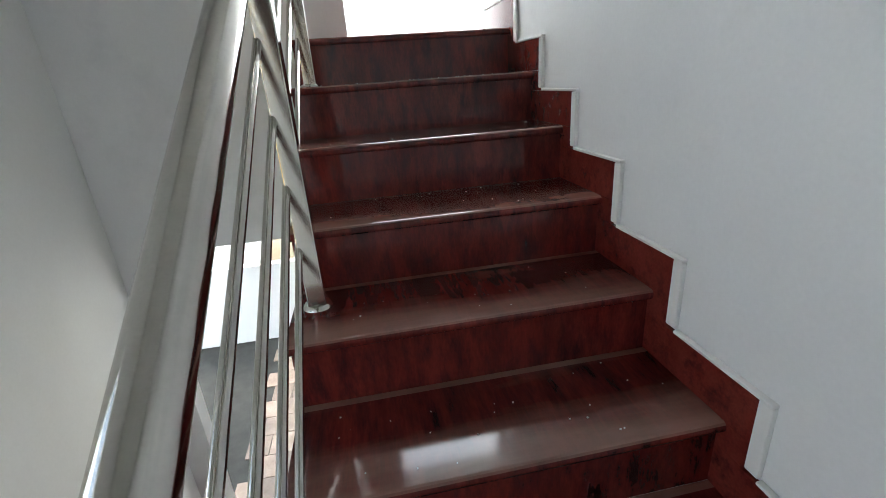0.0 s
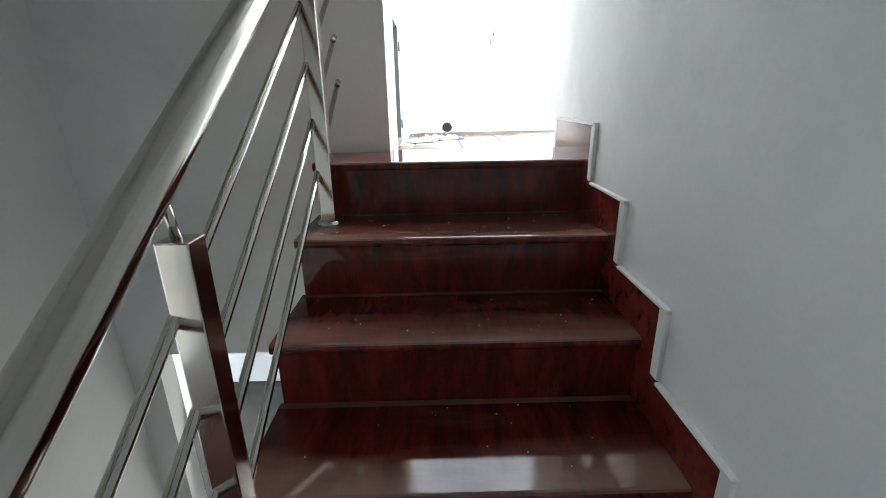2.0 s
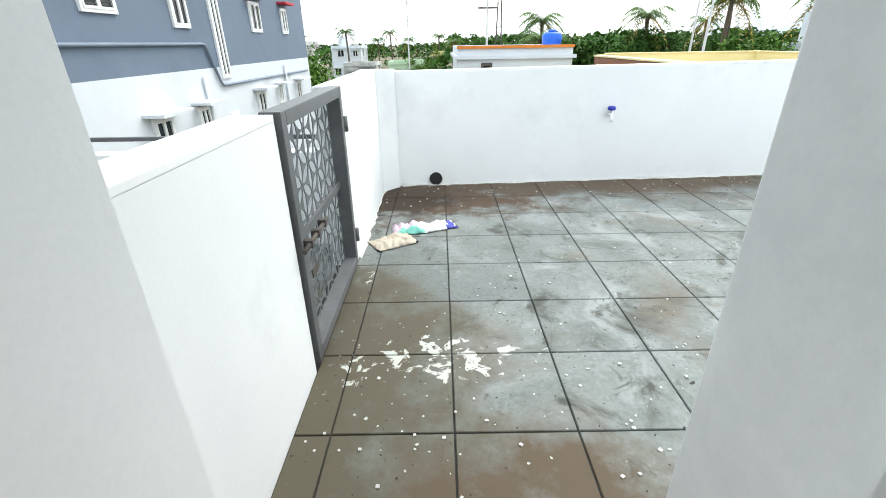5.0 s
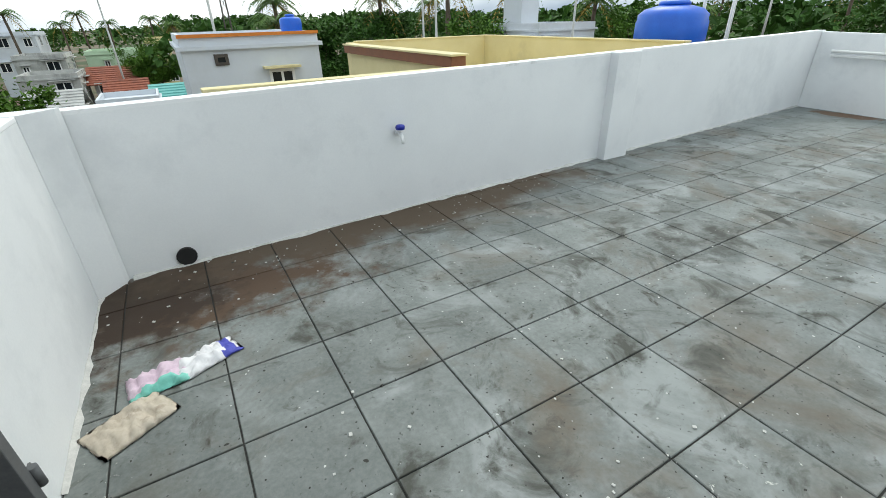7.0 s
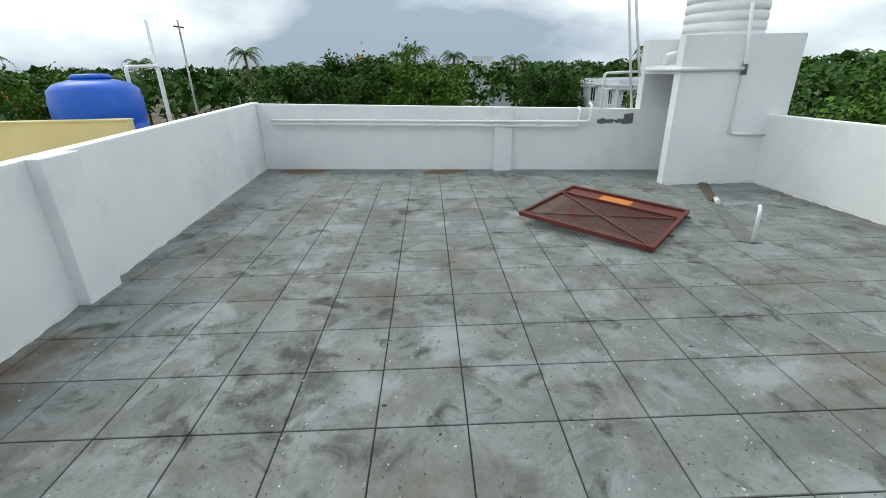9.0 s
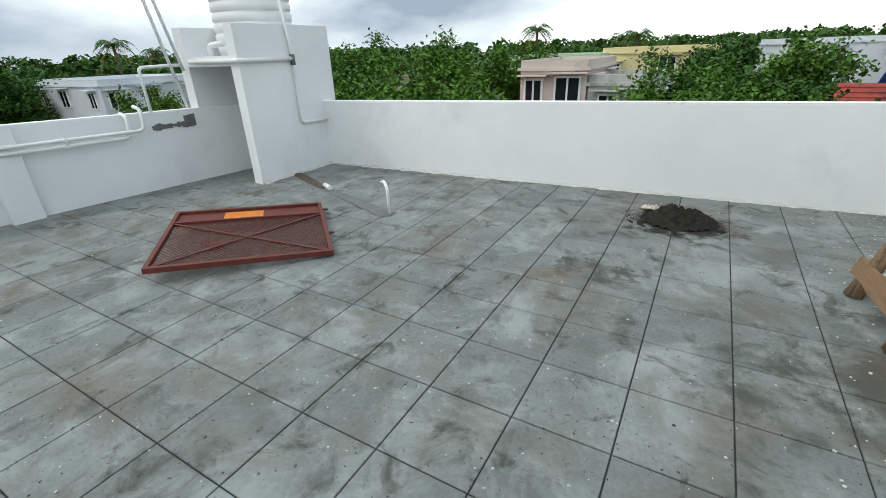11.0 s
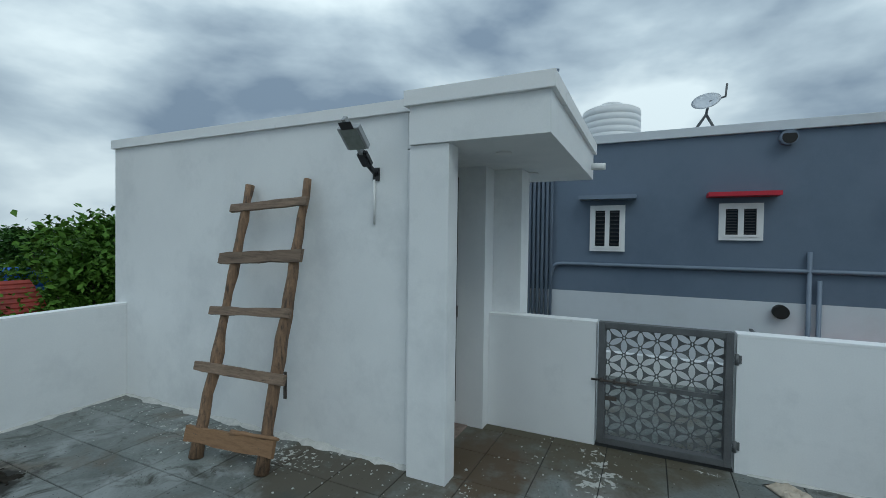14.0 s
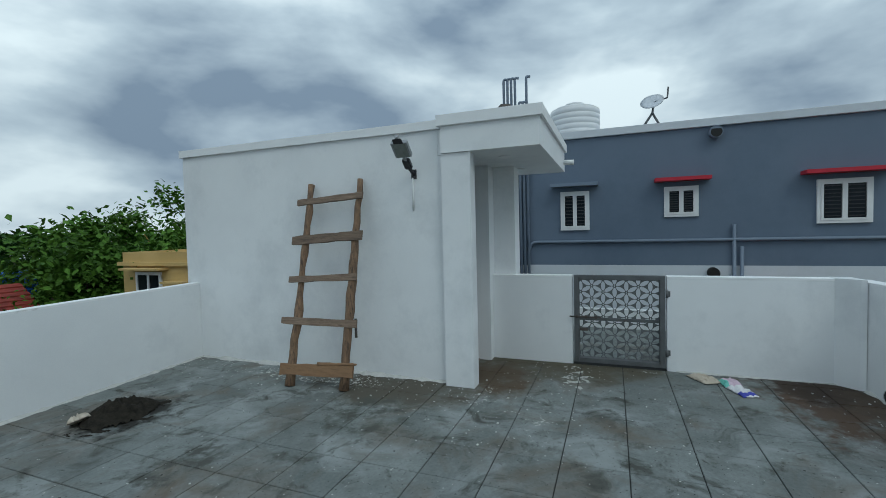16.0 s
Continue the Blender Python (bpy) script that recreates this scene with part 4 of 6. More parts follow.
bmesh.ops.bevel(head, geom=head.edges[:], offset=0.012, segments=2, affect="EDGES")
head2 = bmesh.new()
box(head2, 0.1, 0.42, -0.085, 0.085, -0.018, 0.024)
bmesh.ops.bevel(head2, geom=[e for e in head2.edges if abs(e.verts[0].co.z - e.verts[1].co.z) > 0.02], offset=0.07, segments=6, affect="EDGES")
lens, tip = boxes((0.17, 0.34, -0.066, 0.066, -0.022, -0.0185)), boxes((0.342, 0.402, -0.05, 0.05, -0.022, -0.0185), bevel=0.0015)
for b in (head, head2, lens, tip):
    bmesh.ops.transform(b, matrix=tilt, verts=b.verts)
part("neck", head, LAMPBODY, lamp)
shell = part("housing", head2, ALLOY, lamp, "grey metal housing")
part("lens", lens, DIODE, shell, "grey LED lens")
part("tip_cover", tip, LAMPBODY, shell, "black cover")
cond = thing("conduit", "thin white wiring conduit on the wall under the lamp", "conduit", (LX + 0.01, -2.06, 1.82))
part("pipe", tubes(([(LX + 0.011, -2.063, 1.82), (LX + 0.011, -2.063, 2.16)], 0.01), sides=10), PVC, cond)
for x, y in ((0.115, -1.16), (-0.95, -1.2)):
    dl = thing("downlight", "small round white downlight set in the canopy underside", "lamp", (x, y, 2.36), "canopy downlights")
    part("ring", lathe([(0.06, 2.362), (0.06, 2.3745), (0.045, 2.3745), (0.045, 2.366)], 24, (x, y, 0)), FRAMEWHITE, dl)
    part("disc", lathe([(0.044, 2.366), (0.044, 2.374)], 24, (x, y, 0)), DIODE, dl)
spout = thing("rain_spout", "short white rain spout on the canopy edge", "pipe", (-0.9, -0.6, 2.5))
part("pipe", tubes(([(-1.3, -0.69, 2.46), (-1.3, -0.56, 2.455)], 0.035), sides=14), PVC, spout)
vent = thing("vent_pipe", "dark grey vent pipe with a cowl on the stair room roof", "pipe", (-0.3, -1.25, 2.75))
part("pipe", tubes(([(-0.3, -1.25, ROOF + 0.1), (-0.3, -1.25, 2.95)], 0.035), sides=14), GREYMETAL, vent)
part("cowl", tubes(([(-0.3, -1.31, 2.955), (-0.3, -1.27, 3.0), (-0.3, -1.18, 2.985)], 0.045), sides=12), DARKIRON, vent)
# ---- ladder ----
lad = thing("wooden_ladder", "rough wooden ladder of crooked poles leaning on the wall", "ladder", (1.0, -3.0, 0))


def crooked(foot, head, r0, r1, seed, n=15):
    rng = random.Random(seed)
    foot, head = Vector(foot), Vector(head)
    pts, rad = [], []
    for i in range(n):
        u = i / (n - 1)
        p = foot.lerp(head, u) + Vector((rng.uniform(-0.006, 0.001), rng.uniform(-0.012, 0.012), 0)) * (1 if 0 < i < n - 1 else 0)
        pts.append(p)
        rad.append((r0 + (r1 - r0) * u) * rng.uniform(0.85, 1.22))
    bm = bmesh.new()
    tube(bm, pts, rad, 9, True, 0.18, seed)
    return bm


LF, LT, RF, RT = Vector((1.07, -3.29, 0.0)), Vector((0.54, -3.32, 2.16)), Vector((1.02, -2.655, 0.0)), Vector((0.54, -2.675, 2.185))
part("pole", crooked(LF, LT, 0.044, 0.034, 11), WOOD, lad)
part("pole", crooked(RF, RT, 0.046, 0.036, 23), WOOD, lad)
for i, (z, over_l, over_r, th, tl, mat) in enumerate(((1.97, 0.14, 0.07, 0.07, 0.05, PLANK), (1.54, 0.15, 0.1, 0.095, 0.05, PLANK), (1.11, 0.13, 0.07, 0.07, 0.04, PLANK), (0.655, 0.16, 0.11, 0.08, -0.005, PLANK), (0.175, 0.11, 0.11, 0.125, 0.02, FRESHWOOD))):
    a, b = LF.lerp(LT, z / 2.16), RF.lerp(RT, z / 2.185)
    way = (b - a).normalized()
    lean = (LT - LF).normalized()
    outw = way.cross(lean).normalized()
    if outw.x < 0:
        outw = -outw
    bm = bmesh.new()
    rng = random.Random(40 + i)
    n = 9
    rows = []
    for k in range(n):
        u = k / (n - 1)
        p = (a - way * over_l).lerp(b + way * over_r, u) + outw * 0.036 + Vector((0, 0, (u - 0.5) * tl))
        hh = th / 2 * rng.uniform(0.86, 1.12)
        rows.append([bm.verts.new(p + lean * hh * s + outw * 0.016 * o) for s, o in ((-1, -1), (1, -1), (1.0 * rng.uniform(0.9, 1.05), 1), (-1.0 * rng.uniform(0.9, 1.05), 1))])
    for r, q in zip(rows, rows[1:]):
        for k in range(4):
            bm.faces.new((r[k], r[(k + 1) % 4], q[(k + 1) % 4], q[k]))
    bm.faces.new(rows[0][::-1])
    bm.faces.new(rows[-1])
    bmesh.ops.bevel(bm, geom=[e for e in bm.edges if e.calc_face_angle(0) > 1.0], offset=0.004, segments=1, affect="EDGES")
    rung = part("rung", bm, mat, lad)
    for c in (a, b):
        for s in (-0.012, 0.012):
            p = c + outw * 0.052 + way * s
            part("nail", tubes(([p, p + outw * 0.003], 0.003), sides=6), DARKIRON, rung)
c = RF.lerp(RT, 0.1) + Vector((0.05, 0.02, 0.035))
part("splint", crooked(c + Vector((0, -0.32, -0.01)), c + Vector((-0.02, 0.13, 0.02)), 0.02, 0.012, 5, 8), FRESHWOOD, lad, "split sliver of raw wood")
c = RF.lerp(RT, 0.31)
part("strap", boxes((c.x - 0.02, c.x - 0.008, c.y + 0.06, c.y + 0.085, c.z - 0.17, c.z + 0.03)), DARKIRON, lad, "hanging dark strap")

# ---- sand heap ----
heap = bmesh.new()
bmesh.ops.create_grid(heap, x_segments=72, y_segments=72, size=0.62)
for v in heap.verts:
    x, y = v.co.x / 0.34, v.co.y / 0.26
    r = math.hypot(x, y)
    rise = max(0.0, 1 - r) ** 0.75
    n1 = noise.noise(Vector((v.co.x * 5, v.co.y * 5, 3))) * 0.5 + noise.noise(Vector((v.co.x * 17, v.co.y * 17, 7))) * 0.3
    crater = 0.05 * math.exp(-((x + 0.1) ** 2 + (y - 0.25) ** 2) / 0.09)
    v.co.z = 0.165 * rise * (1 + 0.9 * n1 + 0.35 * noise.noise(Vector((v.co.x * 34, v.co.y * 34, 2)))) - crater * (r < 0.8) - 0.004 + 0.012 * max(0, n1) * (r < 1.35)
bmesh.ops.delete(heap, geom=[v for v in heap.verts if v.co.z < -0.0035 or v.co.length > 0.61], context="VERTS")
bmesh.ops.delete(heap, geom=[v for v in heap.verts if not v.link_faces], context="VERTS")
for f in heap.faces:
    f.smooth = True
bmesh.ops.transform(heap, matrix=pose(2.15, -4.27, 0.004, 0, 0, 12), verts=heap.verts)
loose("sand_mound", heap, SOIL, "heap of dark damp sand and ash on the tiles", "heap")
# ---- rusty grille lying on the roof ----
gB, gA, gC = Vector((4.56, -2.255, 0.012)), Vector((5.47, -1.225, 0.10)), Vector((5.46, -3.2, 0.03))
u, v = (gA - gB), (gC - gB)
UL, VL = u.length, v.length
ux = u.normalized()
nz = ux.cross(v).normalized()
if nz.z < 0:
    nz = -nz
vx = (v - ux * v.dot(ux)).normalized()
GM = Matrix(((ux.x, vx.x, nz.x, gB.x), (ux.y, vx.y, nz.y, gB.y), (ux.z, vx.z, nz.z, gB.z), (0, 0, 0, 1)))
grille = thing("iron_grille", "red oxide iron grille with wire mesh lying on the tiles", "grille", tuple(gB))


def gpart(name, bm, mat, parent=grille, label=""):
    bmesh.ops.transform(bm, matrix=GM, verts=bm.verts)
    return part(name, bm, mat, parent, label)


f = 0.036
for d in ((0, UL, 0, f, 0, 0.045), (0, UL, VL - f, VL, 0, 0.045), (0, f, f, VL - f, 0, 0.045), (UL - f, UL, f, VL - f, 0, 0.045), (f, UL - f, VL - 0.34, VL - 0.315, 0, 0.045)):
    gpart("frame_bar", boxes(d, bevel=0.003), REDOX)
gpart("sheet_panel", boxes((f, UL - f, VL - 0.315, VL - f, 0.012, 0.016)), REDOX)
gpart("primer_patch", boxes((UL * 0.42, UL * 0.68, VL - 0.27, VL - 0.06, 0.0165, 0.018)), ORANGE, label="orange primer patch")
for a, b in (((f, f), (UL - f, VL - 0.34)), ((UL - f, f), (f, VL - 0.34))):
    d = Vector((b[0] - a[0], b[1] - a[1], 0))
    bm = bmesh.new()
    box(bm, 0, d.length, -0.012, 0.012, 0.03, 0.037, Matrix.Translation((a[0], a[1], 0)) @ Matrix.Rotation(math.atan2(d.y, d.x), 4, "Z"))
    gpart("brace", bm, REDOX)
net = bmesh.new()
w_, h_ = UL - 2 * f, VL - 0.34 - f
step = 0.036
for s in (1, -1):
    k = -h_
    while k < w_ + h_:
        pts = []
        for yy in (0.0, h_):
            pts.append((k + s * yy * 0.8 if s > 0 else k + (h_ - yy) * 0.8, yy))
        (xa, ya), (xb, yb) = pts
        dx = xb - xa
        lo, hi = sorted(((0 - xa) / dx, (w_ - xa) / dx))
        ta, tb = max(0, lo), min(1, hi)
        if tb - ta > 0.02:
            p = Vector((f + xa + dx * ta, f + h_ * ta, 0.018 + 0.003 * s))
            q = Vector((f + xa + dx * tb, f + h_ * tb, 0.018 + 0.003 * s))
            d = q - p
            box(net, 0, d.length, -0.0055, 0.0055, -0.001, 0.001, Matrix.Translation(p) @ Matrix.Rotation(math.atan2(d.y, d.x), 4, "Z"))
        k += step
gpart("wire_mesh", net, WIRE)
for uu in (0.25, UL - 0.3):
    gpart("hinge_pin", tubes(([(0.0, VL * 0.2 + uu * 0.8, 0.02), (-0.05, VL * 0.2 + uu * 0.8, 0.02)], 0.012), sides=8), REDOX)
gpart("latch", tubes((elbow([(UL - 0.3, 0.16, 0.05), (UL - 0.15, 0.16, 0.06), (UL - 0.15, 0.3, 0.06)], 0.03), 0.001), sides=8), REDOX)
prop = thing("brick", "broken brick propping up a corner of the grille", "brick", (5.5, -1.6, 0))
part("brick", boxes((5.55, 5.75, -1.95, -1.85, 0.0, 0.06), bevel=0.006), CLAY, prop)

# ---- hooked pipe and mortar trench ----
hook = thing("bent_pipe", "white plastic pipe stub with a hooked top rising from the floor", "pipe", (4.74, -3.28, 0))
part("pipe", tubes((elbow([(4.74, -3.28, 0), (4.75, -3.285, 0.28), (4.82, -3.33, 0.34), (4.89, -3.37, 0.3)], 0.04), 0.016), sides=12), PVC, hook)


def strip(a, b, w0, w1, h, seed, mat, name, label, category):
    a, b = Vector(a), Vector(b)
    d = (b - a).normalized()
    s = Vector((-d.y, d.x, 0))
    rng = random.Random(seed)
    bm = bmesh.new()
    rows = []
    n = 30
    for i in range(n + 1):
        q = i / n
        p = a.lerp(b, q)
        w = (w0 + (w1 - w0) * q) * rng.uniform(0.75, 1.2) * (0.3 if i in (0, n) else 1)
        hh = h * rng.uniform(0.4, 1.2)
        rows.append([bm.verts.new(p - s * w + Vector((0, 0, 0.001))), bm.verts.new(p - s * w * 0.5 + Vector((0, 0, hh))), bm.verts.new(p + s * w * 0.5 + Vector((0, 0, hh))), bm.verts.new(p + s * w + Vector((0, 0, 0.001)))])
    for r, q in zip(rows, rows[1:]):
        for k in range(3):
            fc = bm.faces.new((r[k], q[k], q[k + 1], r[k + 1]))
            fc.smooth = True
    return loose(name, bm, mat, label, category)


strip((6.05, -3.72, 0.004), (4.72, -3.26, 0.004), 0.05, 0.09, 0.012, 3, MORTAR, "mortar_strip", "fresh grey mortar strip covering a buried pipe", "mortar")
strip((6.98, -4.12, 0.004), (6.1, -3.74, 0.004), 0.07, 0.05, 0.03, 4, MUD, "mud_trail", "brown muddy rubble trail beside the tower foot", "debris")
loose("pipe_piece", tubes(([(6.12, -3.78, 0.03), (5.95, -3.7, 0.03)], 0.03), sides=12), PVC, "short piece of white pipe on the mortar strip", "pipe")


# ---- cement bags ----
def bag(name, label, x, y, turn, sx, sy, h, seed, mats, split=None, tilt=0):
    bm = bmesh.new()
    bmesh.ops.create_grid(bm, x_segments=26, y_segments=18, size=1.0)
    bmesh.ops.solidify(bm, geom=bm.faces[:], thickness=0.02)
    for vv in bm.verts:
        a, b = vv.co.x, vv.co.y
        edge = max(0.0, (1 - a ** 4) * (1 - b ** 4))
        nn = noise.noise(Vector((a * 2.2 + seed, b * 2.2, seed))) + 0.5 * noise.noise(Vector((a * 6 + seed, b * 6, 1)))
        crease = abs(noise.noise(Vector((a * 3 + seed * 2, b * 1.2, 5))))
        up = vv.co.z > -0.01
        z = (h * (edge ** 0.6) * (0.75 + 0.45 * nn) - 0.35 * h * (1 - crease) ** 6) if up else 0.003
        wav = 0.06 * noise.noise(Vector((a * 2 + seed, b * 3, 9)))
        vv.co = Vector((a * sx * (1 + wav), b * sy * (1 + 0.09 * noise.noise(Vector((a * 2.5, b + seed, 2)))), max(z, 0.004)))
    for fc in bm.faces:
        fc.smooth = True
        if split:
            cx = fc.calc_center_median()
            fc.material_index = split(cx.x / sx, cx.y / sy)
    me = mesh_of(name, bm, *mats)
    ob = new(name, me)
    ob.matrix_basis = pose(x, y, 0.002, 0, 0, turn)
    return tagged(ob, label, "bag", "empty cement bags by the gate")


bag("cement_bag", "crumpled empty tan paper cement bag lying on the tiles", -0.37, 0.77, 30, 0.15, 0.10, 0.05, 1, [BAGTAN])
bag("cement_bag", "crumpled pink bag with teal print lying on the tiles", -0.27, 0.985, 8, 0.125, 0.085, 0.06, 4, [BAGPINK, BAGTEAL], lambda a, b: 1 if b < -0.5 + 0.2 * a else 0)
bag("cement_bag", "folded white woven bag with a dark blue stripe", -0.075, 1.03, 22, 0.15, 0.075, 0.05, 7, [BAGWHITE, BAGBLUE], lambda a, b: 1 if a > 0.55 and a < 0.85 or (a > 0.4 and b < -0.6) else 0)


rag = bag("paper_scrap", "crumpled pale yellow paper scrap stuck in the sand heap", 2.36, -4.42, 55, 0.13, 0.08, 0.09, 12, [BAGTAN])
rag["category"], rag["group"] = "scrap", ""
rag.matrix_basis = pose(2.37, -4.42, 0.005, 18, -24, 40)


# ---- surroundings ----
GROUND = -7.0
gr = bmesh.new()
bmesh.ops.create_grid(gr, x_segments=60, y_segments=60, size=1500)
for vv in gr.verts:
    vv.co.z = GROUND
setting("ground", gr, TERRA, "reddish earth and scrub between the houses")


def window(house, x, y, z, w, h, face, leaves=2, frame_mat=FRAMEWHITE, depth=0.05, slats=0):
    """A framed window on a wall; face is the outward direction (x or y, signed)."""
    ax, sg = face
    M = Matrix.Translation((x, y, z)) @ Matrix.Rotation({"x": math.pi / 2 if sg > 0 else -math.pi / 2, "y": math.pi if sg > 0 else 0}[ax], 4, "Z")
    bm = bmesh.new()
    b = 0.055
    for d in ((-w / 2, w / 2, -depth, 0.01, 0, b), (-w / 2, w / 2, -depth, 0.01, h - b, h), (-w / 2, -w / 2 + b, -depth, 0.01, b, h - b), (w / 2 - b, w / 2, -depth, 0.01, b, h - b)):
        box(bm, *d, M)
    win = part("window", bm, frame_mat, house)
    lw = (w - 2 * b) / leaves
    for k in range(leaves):
        a0 = -w / 2 + b + lw * k
        bm = bmesh.new()
        c = 0.04
        for d in ((a0, a0 + lw, -depth - 0.012, -0.005, b, b + c), (a0, a0 + lw, -depth - 0.012, -0.005, h - b - c, h - b), (a0, a0 + c, -depth - 0.012, -0.005, b + c, h - b - c), (a0 + lw - c, a0 + lw, -depth - 0.012, -0.005, b + c, h - b - c)):
            box(bm, *d, M)
        part("sash", bm, frame_mat, win)
        bm = bmesh.new()
        box(bm, a0 + c, a0 + lw - c, -0.03, -0.022, b + c, h - b - c, M)
        part("pane", bm, GLASS, win)
        for q in range(slats):
            zz = b + c + (h - 2 * b - 2 * c) * (q + 0.5) / slats
            bm = bmesh.new()
            box(bm, a0 + c, a0 + lw - c, -0.05, -0.032, zz - 0.004, zz + 0.014, M)
            part("louvre", bm, LAMPBODY, win)
    return win


def shade(house, x, y, z, w, face, mat, out=0.4, th=0.07):
    ax, sg = face
    M = Matrix.Translation((x, y, z)) @ Matrix.Rotation({"x": math.pi / 2 if sg > 0 else -math.pi / 2, "y": math.pi if sg > 0 else 0}[ax], 4, "Z")
    bm = bmesh.new()
    box(bm, -w / 2, w / 2, -out, 0.02, 0, th, M)
    part("sun_shade", bm, mat, house)


# blue-grey neighbour
NX, NR, NB = -5.5, 3.66, 0.77
nb = thing("apartment_building", "two-storey house painted blue-grey above and white below, red window shades", "building", (-8, 5, GROUND))
part("wall", boxes((-11, NX, -8, 18, NB, NR - 0.1)), BLUEWALL, nb, "blue-grey upper wall")
part("wall", boxes((-11, NX, -8, 18, GROUND, NB)), FACADE, nb, "white lower wall")
part("roof", boxes((-11.05, NX + 0.06, -8.05, 18.05, NR - 0.1, NR + 0.06), bevel=0.01), FACADE, nb)
F = ("x", 1)
for y0, y1, z0, z1, red in ((-1.183, -0.569, 1.546, 2.402, 0), (0.907, 1.533, 1.774, 2.396, 1), (3.471, 4.287, 1.568, 2.386, 1), (5.647, 6.5, 1.75, 2.402, 1), (8.2, 8.85, 1.6, 2.4, 1), (12.4, 13.2, 1.6, 2.4, 1), (15.2, 15.8, 1.6, 2.4, 1)):
    window(nb, NX, (y0 + y1) / 2, z0, y1 - y0, z1 - z0, F, slats=9 if y0 < 7 else 0)
    shade(nb, NX, (y0 + y1) / 2, z1 + 0.1, (y1 - y0) * 1.6, F, REDPAINT if red else GREYPVC, 0.32)
window(nb, NX, 10.15, 0.5, 0.5, 2.0, F)
for y0, y1, z0, z1, sh in ((2.2, 3.1, -0.85, -0.05, 2), (6.6, 7.25, -0.85, 0.0, 1), (8.35, 8.85, -0.6, 0.0, 1), (9.9, 10.4, -1.3, -0.35, 0), (11.9, 12.5, -0.75, 0.0, 1), (13.75, 14.2, -0.55, 0.0, 1), (15.8, 16.4, -0.85, 0.0, 1)):
    window(nb, NX, (y0 + y1) / 2, z0, y1 - y0, z1 - z0, F)
    if sh:
        shade(nb, NX, (y0 + y1) / 2, z1 + 0.05, (y1 - y0) * 1.7, F, REDPAINT if sh == 2 else FACADE, 0.42, 0.06)
part("vent_hole", tubes(([(NX - 0.02, 1.825, 3.435), (NX + 0.16, 1.825, 3.42)], 0.12), sides=20), GREYPVC, nb)
# solid black ends put the dark of the openings into colour
part("vent_hole", tubes(([(NX + 0.16, 1.825, 3.42), (NX + 0.165, 1.825, 3.42)], 0.1), sides=20), HOLE_DARK, nb)
part("vent_hole", tubes(([(NX - 0.02, 1.79, 0.63), (NX + 0.12, 1.79, 0.62)], 0.11), sides=20), HOLE_DARK, nb)
part("pipe", tubes((elbow([(NX + 0.05, -1.9, 1.05), (NX + 0.05, -1.85, 1.29), (NX + 0.05, 9.3, 1.29), (NX + 0.05, 9.75, 0.35), (NX + 0.05, 17.5, 0.3)], 0.15), 0.035), sides=8), GREYPVC, nb)
for y in (2.15, 2.28):
    part("pipe", tubes(([(NX + 0.05, y, -3), (NX + 0.05, y, 1.6 if y < 2.2 else 1.15)], 0.035), sides=8), GREYPVC, nb)
for i, y in enumerate(np.linspace(-2.42, -1.9, 7)):
    top = 5.06 if i not in (4, 5) else 4.5
    part("riser_pipe", tubes((elbow([(NX + 0.08, y, -3), (NX + 0.08, y, top), (NX + 0.08, y + 0.09, top - 0.02)], 0.06), 0.03), sides=8), GREYPVC, nb)
for y in (8.9, 14.7):
    part("pipe", tubes(([(NX + 0.06, y, -3.2), (NX + 0.06, y, 0.6)], 0.045), sides=8), FACADE, nb)
tank("water_tank", "white ribbed water tank on the neighbouring roof", -7.0, -0.97, NR + 0.06, 0.6, 0.92, TANKWHITE, 6, "tanks on the neighbouring roof")
tank("water_tank", "white ribbed water tank on the neighbouring roof", -7.6, -1.9, NR + 0.06, 0.5, 0.85, TANKWHITE, 5, "tanks on the neighbouring roof")
dish = thing("satellite_dish", "small pale satellite dish on a bent stand on the roof edge", "dish", (-6.2, 0.75, NR))
bm = lathe([(0.02, 0.0), (0.14, 0.015), (0.24, 0.05), (0.245, 0.055), (0.14, 0.022), (0.02, 0.008)], 24)
bmesh.ops.transform(bm, matrix=pose(-6.2, 0.75, NR + 0.66, 12, 48, 0), verts=bm.verts)
part("reflector", bm, FACADE, dish)
part("stand", tubes(([(-6.2, 0.5, NR + 0.06), (-6.2, 0.75, NR + 0.45), (-6.2, 0.78, NR + 0.64)], 0.025), ([(-6.2, 0.95, NR + 0.06), (-6.2, 0.75, NR + 0.45)], 0.025), sides=8), GREYMETAL, dish)
part("feed_arm", tubes(([(-6.2, 0.8, NR + 0.68), (-6.2, 1.05, NR + 0.75), (-6.2, 1.07, NR + 0.98)], 0.02), sides=8), GREYMETAL, dish)

# cream roof terrace to the north, and its blue tank
annexe = thing("house", "low flat-roofed annexe under the blue water tank", "house", (10.2, 5.6, GROUND))
part("wall", boxes((8.52, 12.2, 4.2, 7.0, GROUND, -0.2)), GREYWALL, annexe)
cr = thing("house", "cream-yellow flat-roofed house with a brown roof beam beyond the parapet", "house", (7, 9, GROUND))
for d in ((4.2, 8.5, 4.3, 4.45, GROUND, 0.45), (4.2, 4.35, 4.45, 10.75, GROUND, 0.68), (8.35, 8.5, 4.45, 10.75, GROUND, 0.9), (4.2, 8.5, 10.75, 10.9, GROUND, 0.9), (0.4, 4.1, 4.3, 4.42, GROUND, 0.785)):
    part("wall", boxes(d), CREAM, cr)
part("roof", boxes((4.35, 8.35, 4.45, 10.75, -0.4, -0.2)), CREAM, cr)
part("roof", boxes((0.4, 4.2, 4.42, 10.9, -1.9, -1.7)), GREYWALL, cr)
